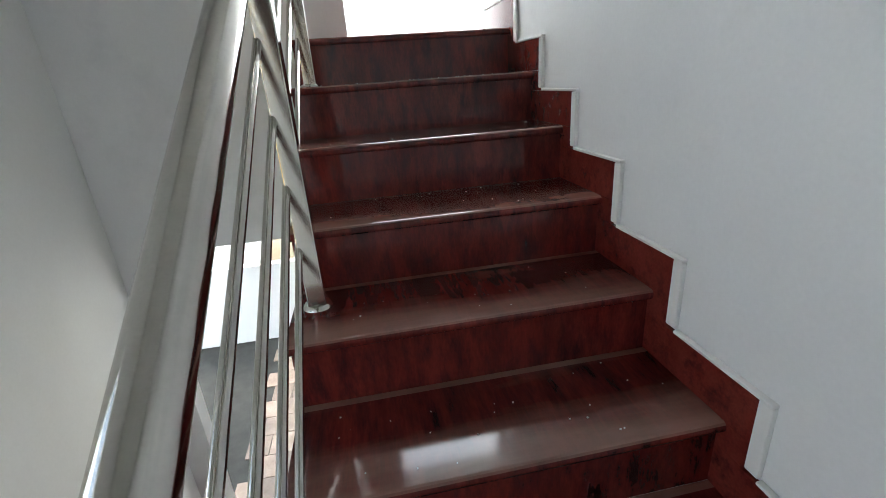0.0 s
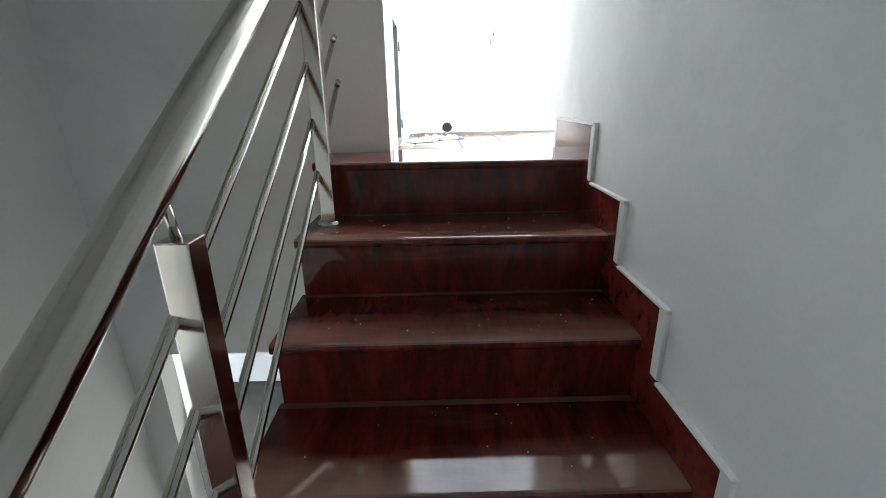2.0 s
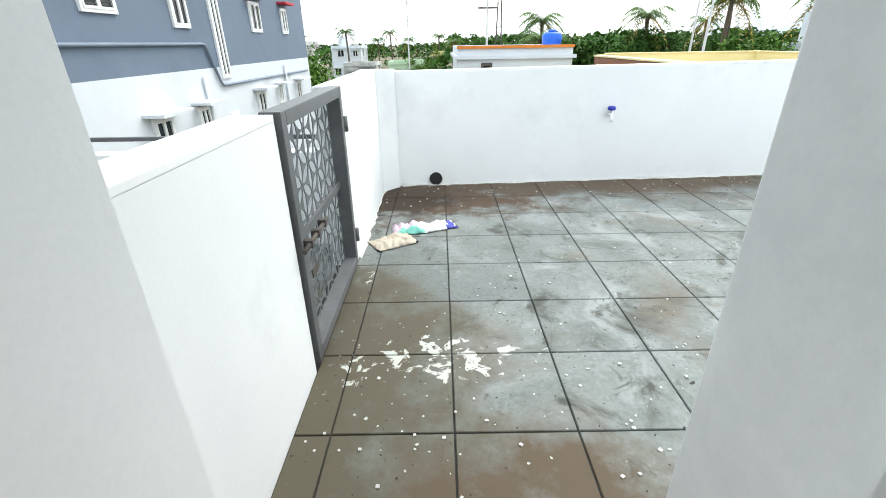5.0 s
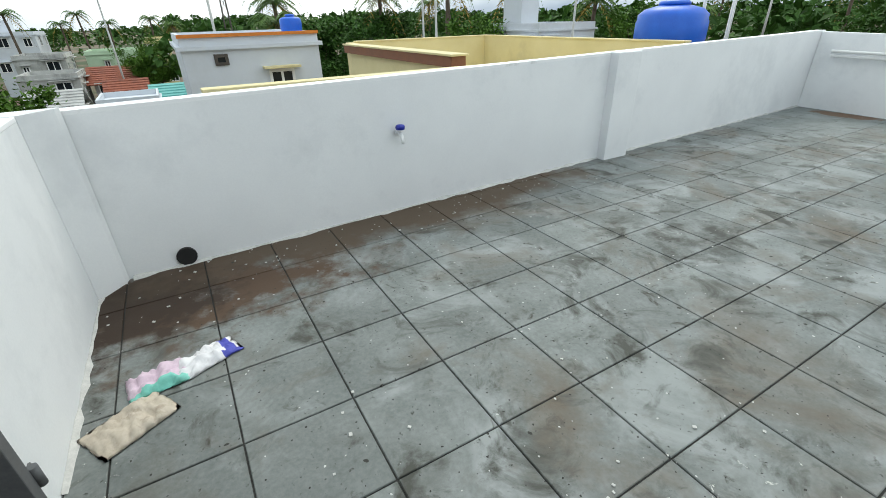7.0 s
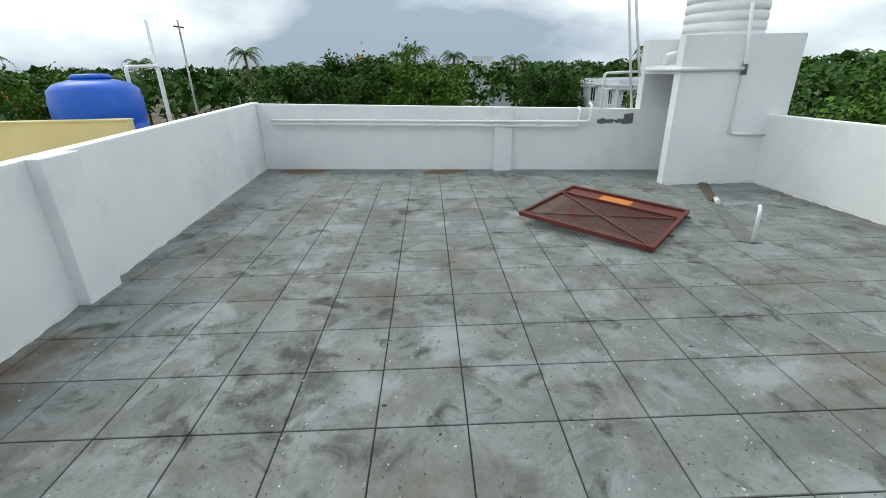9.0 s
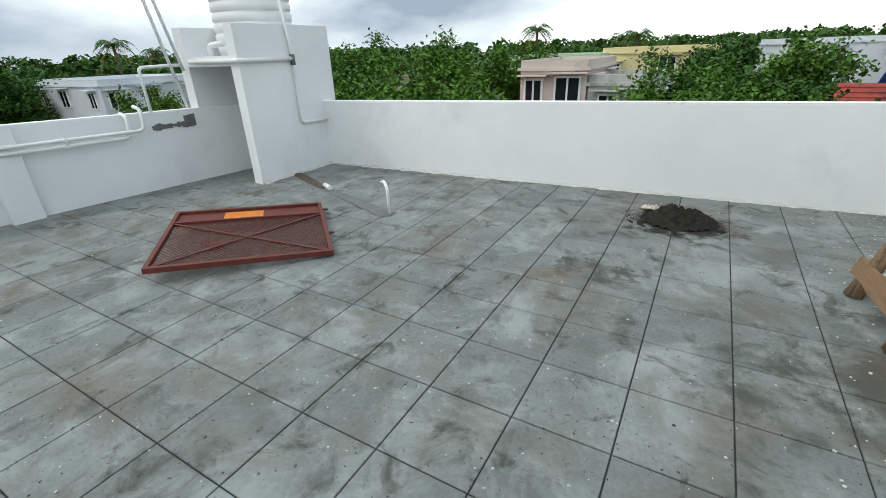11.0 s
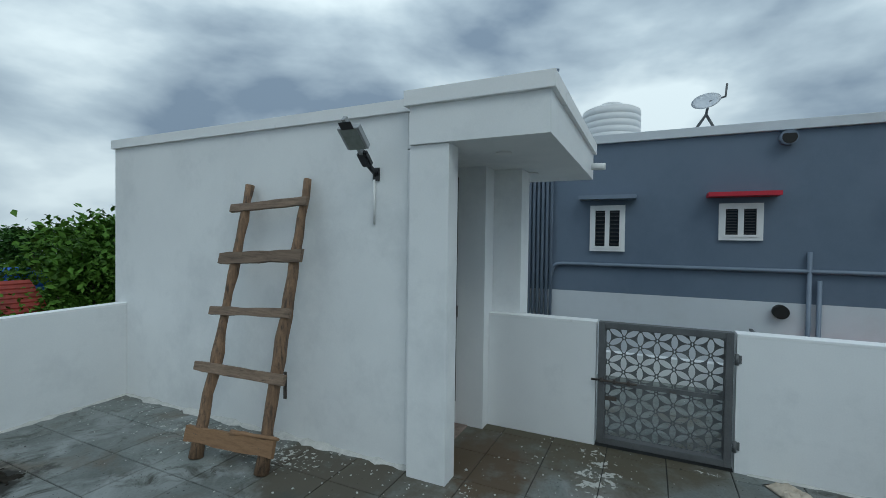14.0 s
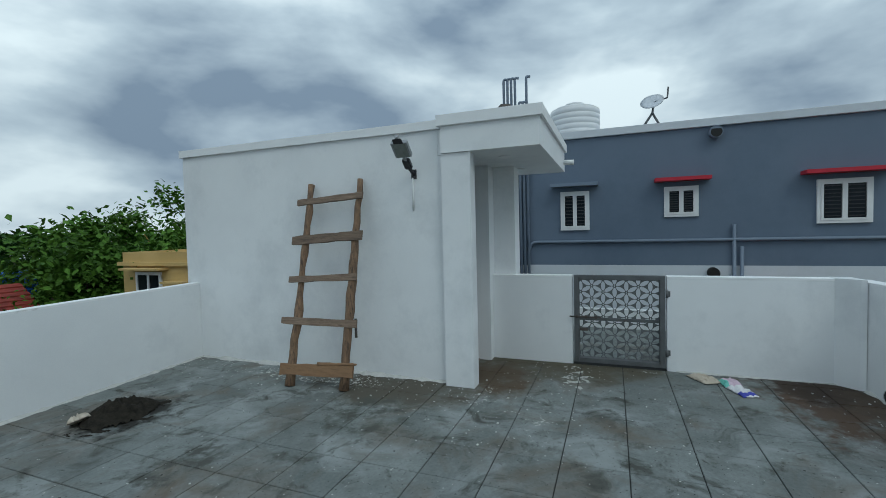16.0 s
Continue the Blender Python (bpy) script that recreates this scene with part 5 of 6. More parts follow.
part("roof_beam", boxes((4.08, 4.36, 5.6, 10.74, 0.68, 0.85), bevel=0.01), BROWNBEAM, cr)
part("coping", boxes((4.05, 4.39, 5.56, 10.745, 0.85, 0.885), bevel=0.008), CREAM, cr)
part("coping", boxes((0.36, 4.14, 4.26, 4.46, 0.785, 0.825), bevel=0.008), CREAM, cr)
for d in ((8.33, 8.53, 4.45, 10.93, 0.9, 0.93), (4.4, 8.33, 10.73, 10.93, 0.9, 0.93)):
    part("coping", boxes(d, bevel=0.008), CREAM, cr)
tank("water_tank", "bright blue plastic water tank wrapped in sheet on the next roof", 9.2, 5.4, -0.2, 0.68, 1.72, BLUE, 3)
pf = thing("standpipe", "white plastic pipe arch standing beside the blue tank", "pipe", (10.7, 5.4, -0.2))
part("pipe", tubes((elbow([(10.2, 5.4, -0.199), (10.2, 5.4, 1.72), (11.3, 5.4, 1.74), (11.3, 5.4, -0.199)], 0.1), 0.035), sides=10), PVC, pf)
part("pipe", tubes(([(11.25, 5.4, -0.199), (11.25, 5.4, 2.6)], 0.03), sides=10), PVC, pf)


def house(label, x, y, w, d, top, wall, roof="flat", base=None, turn=0, wins=2, seed=0, storeys=2, roof_mat=None, head=False):
    """A small house turned to the camera's side, with parapet or pitched roof and framed windows on all sides."""
    h = thing("house", label, "house", (x, y, GROUND), "houses of the town")
    rng = random.Random(seed)
    x0, x1, y0, y1 = x - w / 2, x + w / 2, y - d / 2, y + d / 2
    if roof == "flat":
        part("wall", boxes((x0, x1, y0, y1, GROUND, top - 0.44)), wall, h)
        part("roof", boxes((x0 - 0.12, x1 + 0.12, y0 - 0.12, y1 + 0.12, top - 0.44, top - 0.32)), roof_mat or wall, h)
        for rim in ((x0, x1, y0, y0 + 0.14, top - 0.32, top), (x0, x1, y1 - 0.14, y1, top - 0.32, top), (x0, x0 + 0.14, y0 + 0.14, y1 - 0.14, top - 0.32, top), (x1 - 0.14, x1, y0 + 0.14, y1 - 0.14, top - 0.32, top)):
            part("parapet", boxes(rim), wall, h)
        part("head_room", boxes((x0 + w * 0.1, x0 + w * 0.4, y0 + d * 0.5, y0 + d * 0.9, top - 0.32, top + 1.5)), wall, h) if head else None
    else:
        part("wall", boxes((x0, x1, y0, y1, GROUND, top - 1.2)), wall, h)
        e = 0.5
        rows = 9
        for sgn in (-1, 1):
            for k in range(rows):
                ya, yb = y + sgn * (d / 2 + e) * (1 - k / rows), y + sgn * (d / 2 + e) * (1 - (k + 1) / rows)
                za, zb = top - 1.35 + 1.35 * k / rows, top - 1.35 + 1.35 * (k + 1) / rows
                bm = bmesh.new()
                vs = [bm.verts.new(p) for p in ((x0 - e, ya, za + 0.05), (x1 + e, ya, za + 0.05), (x1 + e, yb, zb), (x0 - e, yb, zb), (x0 - e, ya, za - 0.03), (x1 + e, ya, za - 0.03), (x1 + e, yb, zb - 0.08), (x0 - e, yb, zb - 0.08))]
                for fc in ((0, 1, 2, 3), (4, 7, 6, 5), (0, 4, 5, 1), (2, 6, 7, 3), (0, 3, 7, 4), (1, 5, 6, 2)):
                    bm.faces.new([vs[i] for i in fc])
                part("roof_course", bm, roof_mat or CLAY, h)
    for s in range(storeys):
        z = top - 1.85 - s * 3.0 - (0.6 if roof != "flat" else 0)
        if z < GROUND + 0.4:
            break
        for k in range(wins):
            u = (k + 0.5) / wins + rng.uniform(-0.08, 0.08)
            ww, hh = rng.choice(((0.9, 1.1), (1.2, 1.2), (0.6, 0.8)))
            for xx, yy, face in ((x0 + w * u, y0, ("y", -1)), (x0 + w * u, y1, ("y", 1)), (x0, y0 + d * u, ("x", -1)), (x1, y0 + d * u, ("x", 1))):
                out_v = Vector((xx - 2.5, yy, 0))
                nrm = Vector((face[1] if face[0] == "x" else 0, face[1] if face[0] == "y" else 0, 0))
                if out_v.dot(nrm) < 0:
                    window(h, xx, yy, z, ww, hh, face)
                    shade(h, xx, yy, z + hh + 0.08, ww * 1.5, face, wall, 0.4, 0.06)
    return h


wb = house("white two-storey house with an orange roof edge and small windows", 2.8, 19.2, 4.3, 6.4, 1.1, FACADE, seed=1, wins=0)
window(wb, 1.74, 16.0, 0.19, 0.42, 0.34, ("y", -1), 1, DARKIRON)
window(wb, 3.55, 16.0, -0.64, 0.85, 0.62, ("y", -1))
shade(wb, 3.55, 16.0, 0.02, 1.2, ("y", -1), CREAM, 0.4, 0.07)
part("edge_band", boxes((0.62, 4.98, 15.93, 15.98, 1.02, 1.12)), ORANGE, wb)
tank("water_tank", "small blue water tank on a white house roof", 4.4, 17.2, 0.78, 0.38, 0.78, BLUE, 2)
HOUSES = (("pale green flat-roofed house", -4.5, 72, 6.2, 7, -1.15, GREENWALL, "flat"), ("stained grey concrete house", -11.1, 67, 4.4, 6, -1.1, GREYWALL, "flat"),
          ("weathered grey flat-roofed house", -20, 52, 11, 9, 1.6, GREYWALL, "flat"), ("tall stained white apartment house with a roof room", -16.6, 88, 5.2, 8, 1.0, FACADE, "flat"),
          ("low house with a red clay tile roof", -2.9, 45, 2.2, 5, -2.4, GREYWALL, "clay"), ("low house with a dark clay tile roof", -4.4, 56, 3.2, 6, -2.05, GREYWALL, "clay"), ("low grey house with weathered roof sheets", -6.7, 39, 2.2, 4, -2.3, GREYWALL, "old"), ("low weathered concrete house with a flat roof", -8.7, 53, 4.2, 5, -2.1, GREYWALL, "flat"), ("low white flat-roofed house", -2.4, 36, 3.4, 4, -2.6, FACADE, "flat"),
          ("house with a turquoise sheet roof", -0.1, 39, 1.4, 4, -2.4, FACADE, "sheet"), ("cream house among trees", 0.1, 68, 2.4, 5, 0.1, CREAM, "flat"),
          ("grey house with dark windows", -30, 40, 10, 9, 0.8, GREYWALL, "flat"), ("white house under palms with a small roof room", 21.82, 23.32, 4.6, 4.5, 0.97, FACADE, "flat"),
          ("low house with a red clay tile roof", 24, 9, 9, 9, -0.1, FACADE, "clay"), ("low house with a red clay tile roof", 21, -1, 9, 9, -0.4, FACADE, "clay"),
          ("white house with a roof room among trees", 80, -10.7, 8, 8, 2.0, FACADE, "flat"), ("white house with an open porch", 40, -18, 9, 7, 0.6, FACADE, "flat"),
          ("low house with a red clay tile roof", 20, -13, 9, 8, -1.0, GREYWALL, "clay"), ("beige two-storey house with dark windows", 8.4, -23.5, 3.0, 6, 1.0, PINKWALL, "flat"),
          ("low stained white house", 5.5, -22.6, 2.7, 4, 0.38, GREYWALL, "flat"), ("cream house beyond the trees", 6, -42, 8, 8, 1.3, CREAM, "flat"),
          ("far pale green house", 13, -38, 7, 6, 1.0, GREENWALL, "flat"), ("white house behind trees", -6, -52, 10, 8, 1.5, FACADE, "flat"),
          ("white flat-roofed house behind trees", -13, -44, 8, 8, 1.5, FACADE, "flat"), ("low house with a red roof", -3.4, -21.5, 2.6, 3, 0.0, FACADE, "red"),
          ("low shed under a blue tarpaulin", -5.1, -24, 2.2, 2.4, 0.35, FACADE, "tarp"), ("ochre two-storey house with a roof railing", -7.3, -13.5, 4.2, 4, 1.15, OCHRE, "flat"),
          ("white house far off", -34, -30, 12, 8, 1.2, FACADE, "flat"), ("low grey house with a red clay roof", 13, -17, 7, 6, -0.6, GREYWALL, "clay"))
for i, (lab, x, y, w, d, top, wall, kind) in enumerate(HOUSES):
    house(lab, x, y, w, d, top, wall, "flat" if kind == "flat" else "pitched", head="roof room" in lab, seed=20 + i, wins=2 if w < 8 else 3, roof_mat={"sheet": SHEET, "tarp": BLUESHEET, "clay": CLAY, "red": REDROOF, "old": GREYWALL}.get(kind))
rr = thing("roof_railing", "dark iron railing along the ochre house roof", "railing", (-7.6, -11.5, 1.2))
part("top_bar", boxes((-9.4, -5.2, -11.6, -11.52, 1.6, 1.66)), DARKIRON, rr)
for x in np.linspace(-9.35, -5.25, 25):
    part("baluster", boxes((x - 0.025, x + 0.025, -11.59, -11.55, 1.15, 1.6)), DARKIRON, rr)
TMX, TMY = 109.5, 14.5
temple = thing("temple_tower", "tapered stepped temple tower in faded orange and cream beyond the trees", "temple", (TMX, TMY, GROUND))
for k in range(7):
    r, z = 2.7 - 0.3 * k, -1.5 + 0.93 * k
    part("tier", boxes((TMX - r, TMX + r, TMY - r * 0.8, TMY + r * 0.8, z, z + 0.75), (TMX - r * 0.85, TMX + r * 0.85, TMY - r * 0.66, TMY + r * 0.66, z + 0.75, z + 0.93), bevel=0.06, segments=1), PINKWALL if k % 2 else OCHRE, temple)
part("body", boxes((TMX - 3, TMX + 3, TMY - 2.4, TMY + 2.4, GROUND, -1.5)), GREYWALL, temple)
mast = thing("phone_mast", "far lattice phone mast above the roofs", "mast", (7.5, 60, GROUND))
for dx, dy in ((-0.5, -0.5), (0.5, -0.5), (0.5, 0.5), (-0.5, 0.5)):
    part("leg", tubes(([(7.5 + dx, 60 + dy, GROUND), (7.5 + dx * 0.3, 60 + dy * 0.3, 9)], 0.05), sides=5), DARKIRON, mast)
for k in range(10):
    s = 0.5 - 0.035 * k
    z = GROUND + 1.6 * k
    part("brace", tubes(([(7.5 - s, 60 - s, z), (7.5 + s, 60 - s, z + 1.5)], 0.03), ([(7.5 + s, 60 - s, z), (7.5 - s, 60 - s, z + 1.5)], 0.03), sides=4), DARKIRON, mast)
for x, y, h in ((14.5, 26, 4.5), (18.95, 17.8, 2.6), (2.5, 24, 3.2), (-3, 45, 5), (30, 14, 4.5), (12, 20, 3.5)):
    ap = thing("street_pole", "thin grey utility pole standing among the houses", "pole", (x, y, GROUND), "utility poles")
    part("shaft", tubes(([(x, y, GROUND), (x, y, h)], [0.09, 0.05]), sides=8), GREYWALL, ap)
    part("cross_arm", boxes((x - 0.5, x + 0.5, y - 0.04, y + 0.04, h - 0.4, h - 0.32)), DARKIRON, ap)


# ---- trees ----
def leaf_quads(bm, centre, size, count, rng, spread):
    for _ in range(count):
        d = Vector((rng.gauss(0, 1), rng.gauss(0, 1), rng.gauss(0, 0.8)))
        p = centre + d * spread * 0.5
        s = size * rng.uniform(0.55, 1.25)
        m = Euler((rng.uniform(-1.0, 1.0), rng.uniform(-1.0, 1.0), rng.uniform(0, 6.28))).to_matrix()
        pts = [m @ Vector(q) * s + p for q in ((-0.5, 0, 0), (-0.12, -0.3, 0.05), (0.5, 0, -0.08), (-0.12, 0.3, 0.05))]
        bm.faces.new([bm.verts.new(q) for q in pts])


def tree_meshes(seed, height, crown, leaves=2600, leaf=0.26, squash=0.75, mat=LEAF):
    rng = random.Random(seed)
    trunk = bmesh.new()
    tube(trunk, [(0, 0, 0), (0.1, 0.05, height * 0.3), (0.0, 0.12, height * 0.62)], [0.24, 0.19, 0.13], 9, True, 0.12, seed)
    fol = bmesh.new()
    tips = []
    for i in range(13):
        a = i * 2.4 + rng.uniform(-0.3, 0.3)
        r = crown * rng.uniform(0.35, 0.95)
        z = height * rng.uniform(0.6, 1.0)
        r *= math.sqrt(max(0.12, 1 - ((z - height * 0.74) / (height * 0.3)) ** 2))
        tip = Vector((r * math.cos(a), r * math.sin(a), z))
        s = Vector((0.03, 0.08, height * rng.uniform(0.35, 0.6)))
        midp = s.lerp(tip, 0.55) + Vector((0, 0, -0.2))
        tube(trunk, [s, midp, tip], [0.1, 0.055, 0.02], 6, True, 0.1, seed + i)
        tips.append((tip, crown * rng.uniform(0.3, 0.55)))
        tips.append((midp + Vector((rng.uniform(-1, 1), rng.uniform(-1, 1), rng.uniform(0.2, 0.9))) * crown * 0.2, crown * rng.uniform(0.25, 0.42)))
    per = leaves // (len(tips) * 4)
    for tip, sp in tips:
        for _ in range(4):
            c = tip + Vector((rng.gauss(0, 1), rng.gauss(0, 1), rng.gauss(0, squash))) * sp * 0.5
            leaf_quads(fol, c, leaf, per, rng, sp * 0.55)
    return mesh_of("trunk", trunk, BARK), mesh_of("crown", fol, mat)


def plant(kind, label, trunk_me, crown_me, x, y, scale, turn, group, third=None):
    th = thing(kind, label, "tree", (x, y, GROUND), group, turn)
    th.scale = (scale, scale, scale)
    for nm, me in (("trunk", trunk_me), ("crown", crown_me)) + ((("dry_fronds", third),) if third else ()):
        ob = new(nm, me)
        ob.parent = th
    return th


broad = [tree_meshes(5, 9.0, 3.3, 24000, 0.29), tree_meshes(6, 8.4, 3.0, 20000, 0.28), tree_meshes(9, 9.3, 3.5, 22000, 0.3, mat=LEAFDARK)]
rng = random.Random(77)
NEAR = ((-8.07, -20.34, 0.99, 0), (12.5, -13.5, 0.88, 0), (16.0, -15.5, 0.86, 2), (9.7, -15.5, 0.87, 1), (20, -20, 0.95, 2), (1.0, -15.5, 0.8, 0), (-6.6, -19.5, 0.92, 1), (3.2, -18, 0.84, 0),
        (2.0, -20.5, 0.86, 2), (-8.6, -16.5, 0.9, 0), (-11.5, -20.5, 0.94, 1), (-15, -17, 0.93, 0), (-9, -27, 1.0, 2), (-18, -26, 1.0, 0), (24, -26, 1.0, 0), (-1, -27, 0.95, 1),
        (13, -30, 0.96, 1), (17, -27, 0.96, 0), (2, -33, 1.0, 2), (30, -15, 0.85, 1), (-6.6, 20.6, 0.86, 1), (-0.9, 54, 0.72, 0), (33, 8, 0.92, 2),
        (36, 0, 0.94, 0), (39, 5, 1.0, 2), (28, 20, 0.92, 1), (-16, 36, 0.8, 0), (9, 31, 0.9, 2), (15, 33, 0.92, 2), (19, 26, 0.85, 1), (-18, 30, 0.85, 0), (45, -12, 0.95, 2), (34, -24, 0.9, 0), (28, -30, 0.95, 2))
for x, y, s, k in NEAR:
    plant("tree", "leafy green tree with an uneven crown beyond the roofs" if k < 2 else "dark green broad tree beyond the roofs", *broad[k], x, y, s * rng.uniform(1.0, 1.1) * (0.86 if y < -10 and x > 0 else 0.93), rng.uniform(0, 360), "trees round the house")


def palm_meshes(seed, height, fronds=18, length=2.6, dry=4):
    rng = random.Random(seed)
    trunk = bmesh.new()
    bend = rng.uniform(-0.6, 0.6)
    top = Vector((bend, bend * 0.4, height))
    tube(trunk, [(0, 0, 0), (bend * 0.25, 0, height * 0.4), (bend * 0.7, bend * 0.2, height * 0.8), top], [0.2, 0.15, 0.125, 0.13], 8, True, 0.1, seed)
    crown, brown = bmesh.new(), bmesh.new()
    for i in range(fronds):
        bm = brown if i < dry else crown
        a = i * 2.399 + rng.uniform(-0.2, 0.2)
        lift = rng.uniform(-0.9, -0.3) if i < dry else -0.35 + 1.5 * (i / fronds)
        d = Vector((math.cos(a), math.sin(a), 0))
        n = 9
        pts = []
        for k in range(n):
            q = k / (n - 1)
            pts.append(top + d * length * q * (0.95 - 0.2 * q) + Vector((0, 0, length * (lift * q * 0.8 - 0.95 * q * q))))
        for k in range(1, n):
            side = d.cross(Vector((0, 0, 1)))
            for s in (-1, 1):
                for e in (0.0, 0.5):
                    p = pts[k - 1].lerp(pts[k], e)
                    wl = length * 0.24 * math.sin(math.pi * min(0.97, (k + e) / n + 0.12)) * rng.uniform(0.7, 1.2)
                    tip = p + side * s * wl + d * wl * 0.45 - Vector((0, 0, wl * rng.uniform(0.3, 0.8)))
                    w = d * 0.055
                    bm.faces.new([bm.verts.new(q) for q in (p - w, p + w, tip)])
        for p, q in zip(pts, pts[1:]):
            up = Vector((0, 0, 0.03))
            bm.faces.new([bm.verts.new(r) for r in (p, q, q + up, p + up)])
    return mesh_of("trunk", trunk, BARK), mesh_of("crown", crown, FROND), mesh_of("dry_fronds", brown, DRYFROND)


palms = [palm_meshes(3, 9.4), palm_meshes(8, 8.4, 16, 2.3, 3), palm_meshes(14, 10.2, 20, 2.7, 6)]
PALMS = [(5.4, 24, 0.9, 0), (14.4, 31.5, 1.04, 0), (18.2, 29.6, 1.06, 2), (22.1, 27.0, 1.02, 2), (7.6, 33, 1.02, 0), (21, 33, 1.05, 2), (24.5, 22, 0.98, 0), (26, 16, 1.0, 1), (5.8, 30.5, 0.85, 1), (-11.5, 90, 0.95, 0), (-9, 92, 1.0, 2), (-6, 91, 0.95, 0)]
for i in range(62):
    a = rng.uniform(-180, 180)
    r = rng.uniform(46, 88)
    PALMS.append((2.5 + r * math.cos(radians(a)), r * math.sin(radians(a)), rng.uniform(0.88, 1.12), i % 3))
for x, y, s, k in PALMS:
    if x < -4.5 and -9 < y < 19 or 0 < y < 76 and -0.3 < x / y < 0.02:
        continue
    plant("palm_tree", "tall coconut palm with drooping fronds beyond the houses", palms[k][0], palms[k][1], x, y, s, rng.uniform(0, 360), "coconut palms on the horizon", palms[k][2])

rng = random.Random(5)
verts, faces = [], []
for i in range(2100):
    a = rng.uniform(0, 2 * math.pi)
    r = rng.uniform(44, 190)
    cx, cy = r * math.cos(a), r * math.sin(a)
    if cx < -4 and -12 < cy < 26 and r < 60:
        continue
    hgt = rng.uniform(6.3, 8.7) + 0.014 * r
    cr_ = rng.uniform(2.0, 4.2)
    town = cy > 0 and -0.3 < cx / cy < 0.03
    if town:
        hgt = min(hgt, 7.6 + 0.004 * r)
    for _ in range(70):
        ph, th_ = rng.uniform(0, 6.28), rng.uniform(-0.35, 1.5)
        rr_ = cr_ * rng.uniform(0.55, 1.0)
        c = Vector((cx + rr_ * math.cos(th_) * math.cos(ph), cy + rr_ * math.cos(th_) * math.sin(ph), GROUND + hgt - cr_ * 0.8 + rr_ * 0.8 * math.sin(th_)))
        s = rng.uniform(0.35, 0.85)
        m = Euler((rng.uniform(-1.1, 1.1), rng.uniform(-1.1, 1.1), ph)).to_matrix()
        if town and r < 94:
            continue
        b0 = len(verts)
        for q in ((-0.6, -0.2, 0), (0.1, -0.5, 0.1), (0.7, 0.1, -0.1), (0.0, 0.5, 0.1)):
            verts.append(c + m @ Vector(q) * s)
        faces.append((b0, b0 + 1, b0 + 2, b0 + 3))
wm = bpy.data.meshes.new("far_woods")
wm.from_pydata(verts, [], faces)
wm.materials.append(LEAFDARK)
tagged(new("far_woods", wm), "dense green belt of far trees and palms round the town", "woods", kind="stuff")

# ---- pale crumbs scattered on the tiles ----
rng = random.Random(12)
crumbs = bmesh.new()
for i in range(620):
    k = rng.random()
    if k < 0.4:
        x, y = LX + abs(rng.gauss(0.05, 0.35)), rng.uniform(SOUTH + 0.1, -1.2)
    elif k < 0.65:
        x, y = rng.uniform(-0.5, 1.8), rng.gauss(-0.7, 0.55)
    elif k < 0.8:
        x, y = rng.uniform(GATE_X + 0.05, 3), 2.2 - abs(rng.gauss(0.05, 0.25))
    else:
        x, y = rng.uniform(0.6, 7.5), rng.uniform(SOUTH + 0.2, 2.2)
    if not (LX < x < EAST - 0.1 or (GATE_X < x and y > -1.35)) or not south_at(x) + 0.03 < y < north_at(x) - 0.03:
        continue
    s = rng.uniform(0.002, 0.007) * (1.7 if rng.random() < 0.06 else 1)
    box(crumbs, -s, s, -s * rng.uniform(0.5, 1), s, 0, s * 0.55, pose(x, y, 0.001, rng.uniform(-12, 12), rng.uniform(-12, 12), rng.uniform(0, 180)))
tagged(new("lime_crumbs", mesh_of("lime_crumbs", crumbs, CRUMB)), "scattered pale crumbs of lime and mortar on the floor", "debris", kind="stuff")
grit = bmesh.new()
for i in range(120):
    k = rng.choice((1, 2, 3, 4, 5, 6))
    x, y, z = rng.uniform(STEP_L + 0.1, RX - 0.05), NOSE - GOING * k + rng.uniform(0.03, GOING - 0.01), LANDING - RISE * k
    s = rng.uniform(0.0007, 0.002)
    box(grit, -s, s, -s, s, 0, s, pose(x, y, z, 0, 0, rng.uniform(0, 90)))
tagged(new("stair_grit", mesh_of("stair_grit", grit, CRUMB)), "fine pale grit lying on the stair treads", "debris", kind="stuff")


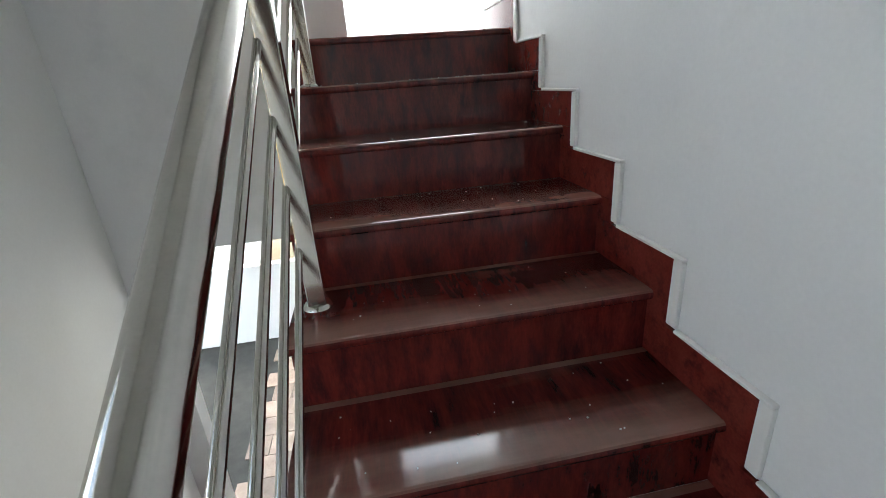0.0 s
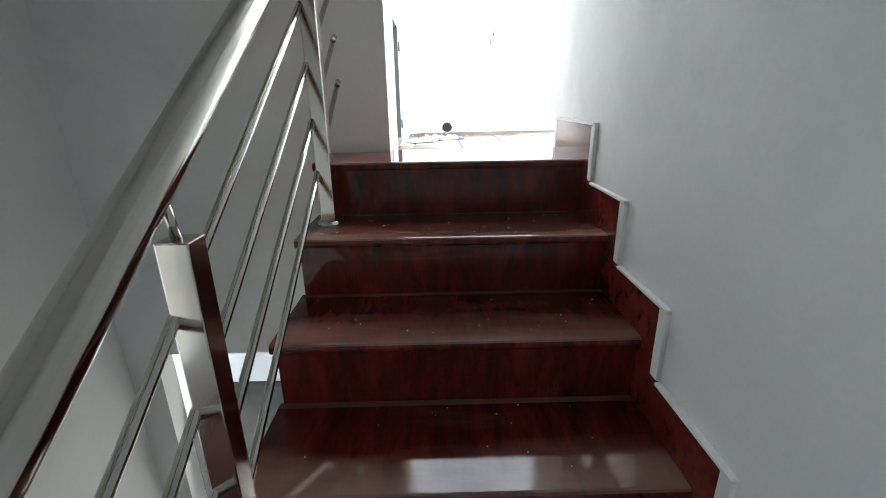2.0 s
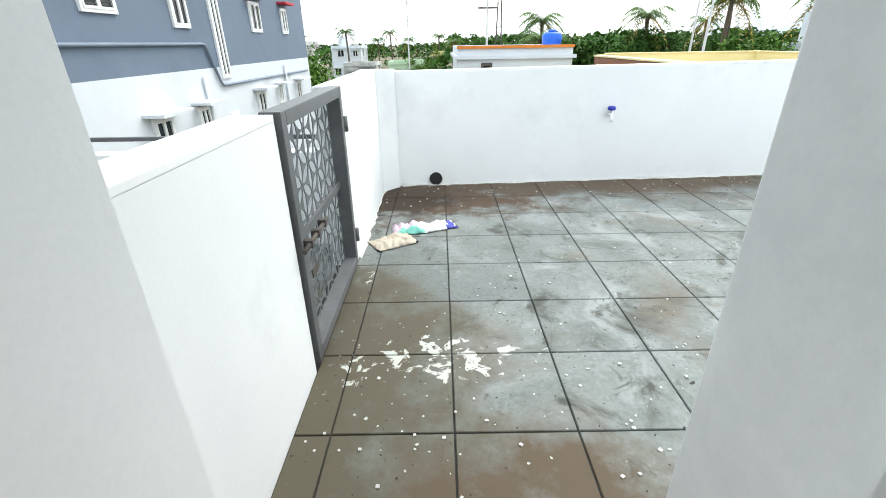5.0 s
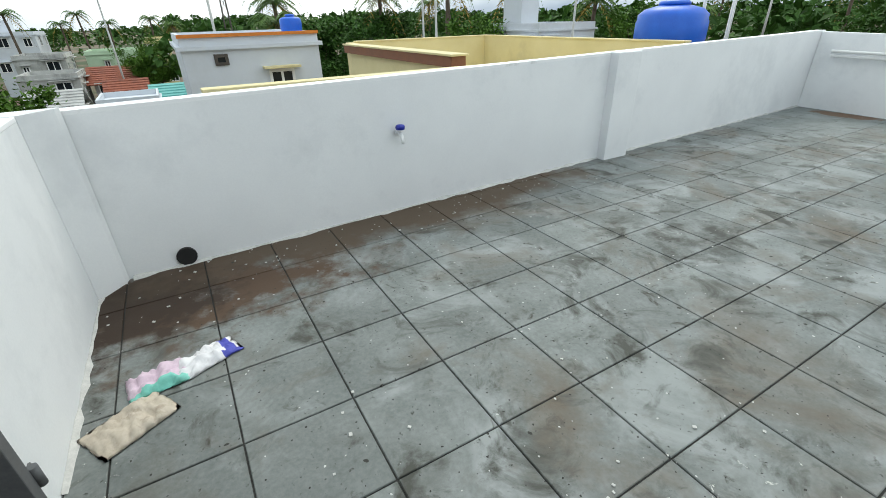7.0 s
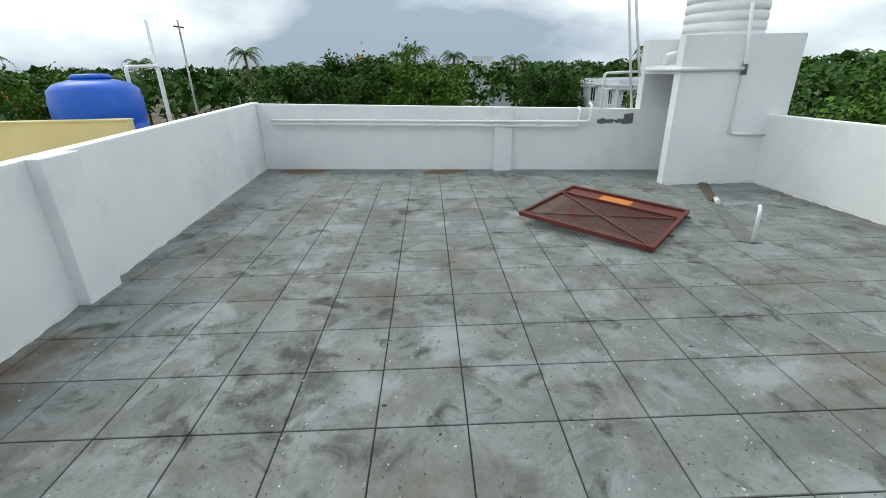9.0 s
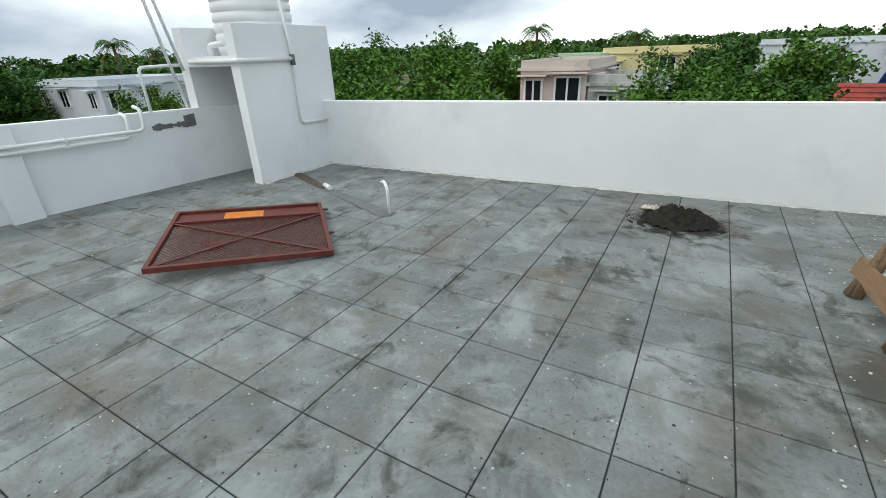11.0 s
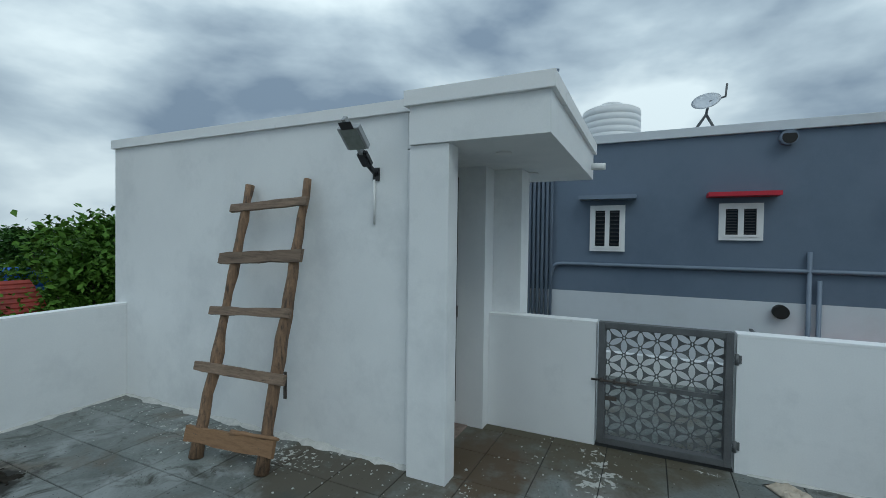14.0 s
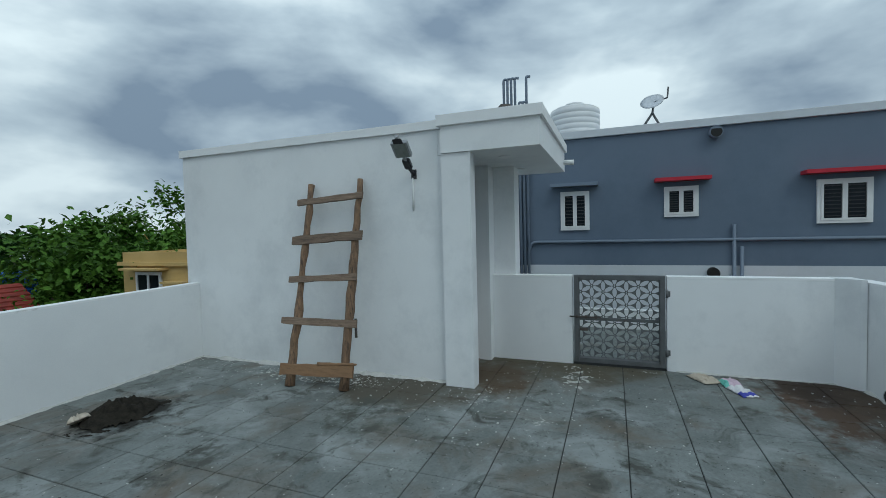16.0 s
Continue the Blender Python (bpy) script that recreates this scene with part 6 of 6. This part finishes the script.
# ---- floor tiles, each a slab of its own ----
def tile_mesh(x0, x1, y0, y1):
    """A thin slab with a chamfered rim, about its own middle."""
    c, h, e = 0.003, 0.003, 0.0034
    w, d = (x1 - x0) / 2 - e, (y1 - y0) / 2 - e
    bm = bmesh.new()
    rings = [[bm.verts.new((sx * (w - k), sy * (d - k), z)) for sx, sy in ((-1, -1), (1, -1), (1, 1), (-1, 1))] for k, z in ((0, -0.0085), (0, -h), (c, 0))]
    for r0, r1 in zip(rings, rings[1:]):
        for k in range(4):
            bm.faces.new((r0[k], r0[(k + 1) % 4], r1[(k + 1) % 4], r1[k]))
    bm.faces.new(rings[-1])
    return mesh_of("tile", bm, TILE)


full = tile_mesh(0, T, 0, T)
spare = bmesh.new()
for j in range(-13, 6):
    for i in range(-2, 21):
        x0, x1, y0, y1 = i * T, (i + 1) * T, j * T, (j + 1) * T
        west = LX if y1 <= -1.78 else GATE_X
        if y0 < -1.78 < y1 and x1 <= LX:
            y0 = -1.78
        x0, x1 = max(x0, west), min(x1, east_at((y0 + y1) / 2) + 0.05)
        y0, y1 = max(y0, south_at(x0) - 0.01), min(y1, north_at(x1) + 0.01)
        if x1 - x0 < 0.03 or y1 - y0 < 0.03:
            continue
        whole = abs(x1 - x0 - T) < 1e-4 and abs(y1 - y0 - T) < 1e-4
        if i < 15:
            ob = new("tile", full if whole else tile_mesh(x0, x1, y0, y1))
            ob.location = ((x0 + x1) / 2, (y0 + y1) / 2, random.Random(i * 31 + j).uniform(-0.001, 0.0))
            ob.parent = floor
        else:
            e = 0.0034
            box(spare, x0 + e, x1 - e, y0 + e, y1 - e, -0.0085, -0.0005)
rest = new("far_tiles", mesh_of("far_tiles", spare, TILE))
rest.parent = floor
tagged(rest, "grey cement tiles at the far end of the terrace", kind="stuff")

# paving stones of the storey below
below = bpy.data.objects["floor_below"]
stone_me = None
for j in range(12):
    for i in range(9):
        x0, y0 = -1.9 + i * 0.22 + (0.11 if j % 2 else 0), -1.9 + j * 0.27
        if stone_me is None:
            stone_me = mesh_of("stone", boxes((-0.106, 0.106, -0.131, 0.131, -0.02, 0)), STONE)
        ob = new("stone", stone_me)
        ob.location = (x0 + 0.11, y0 + 0.135, -3.2)
        ob.parent = below
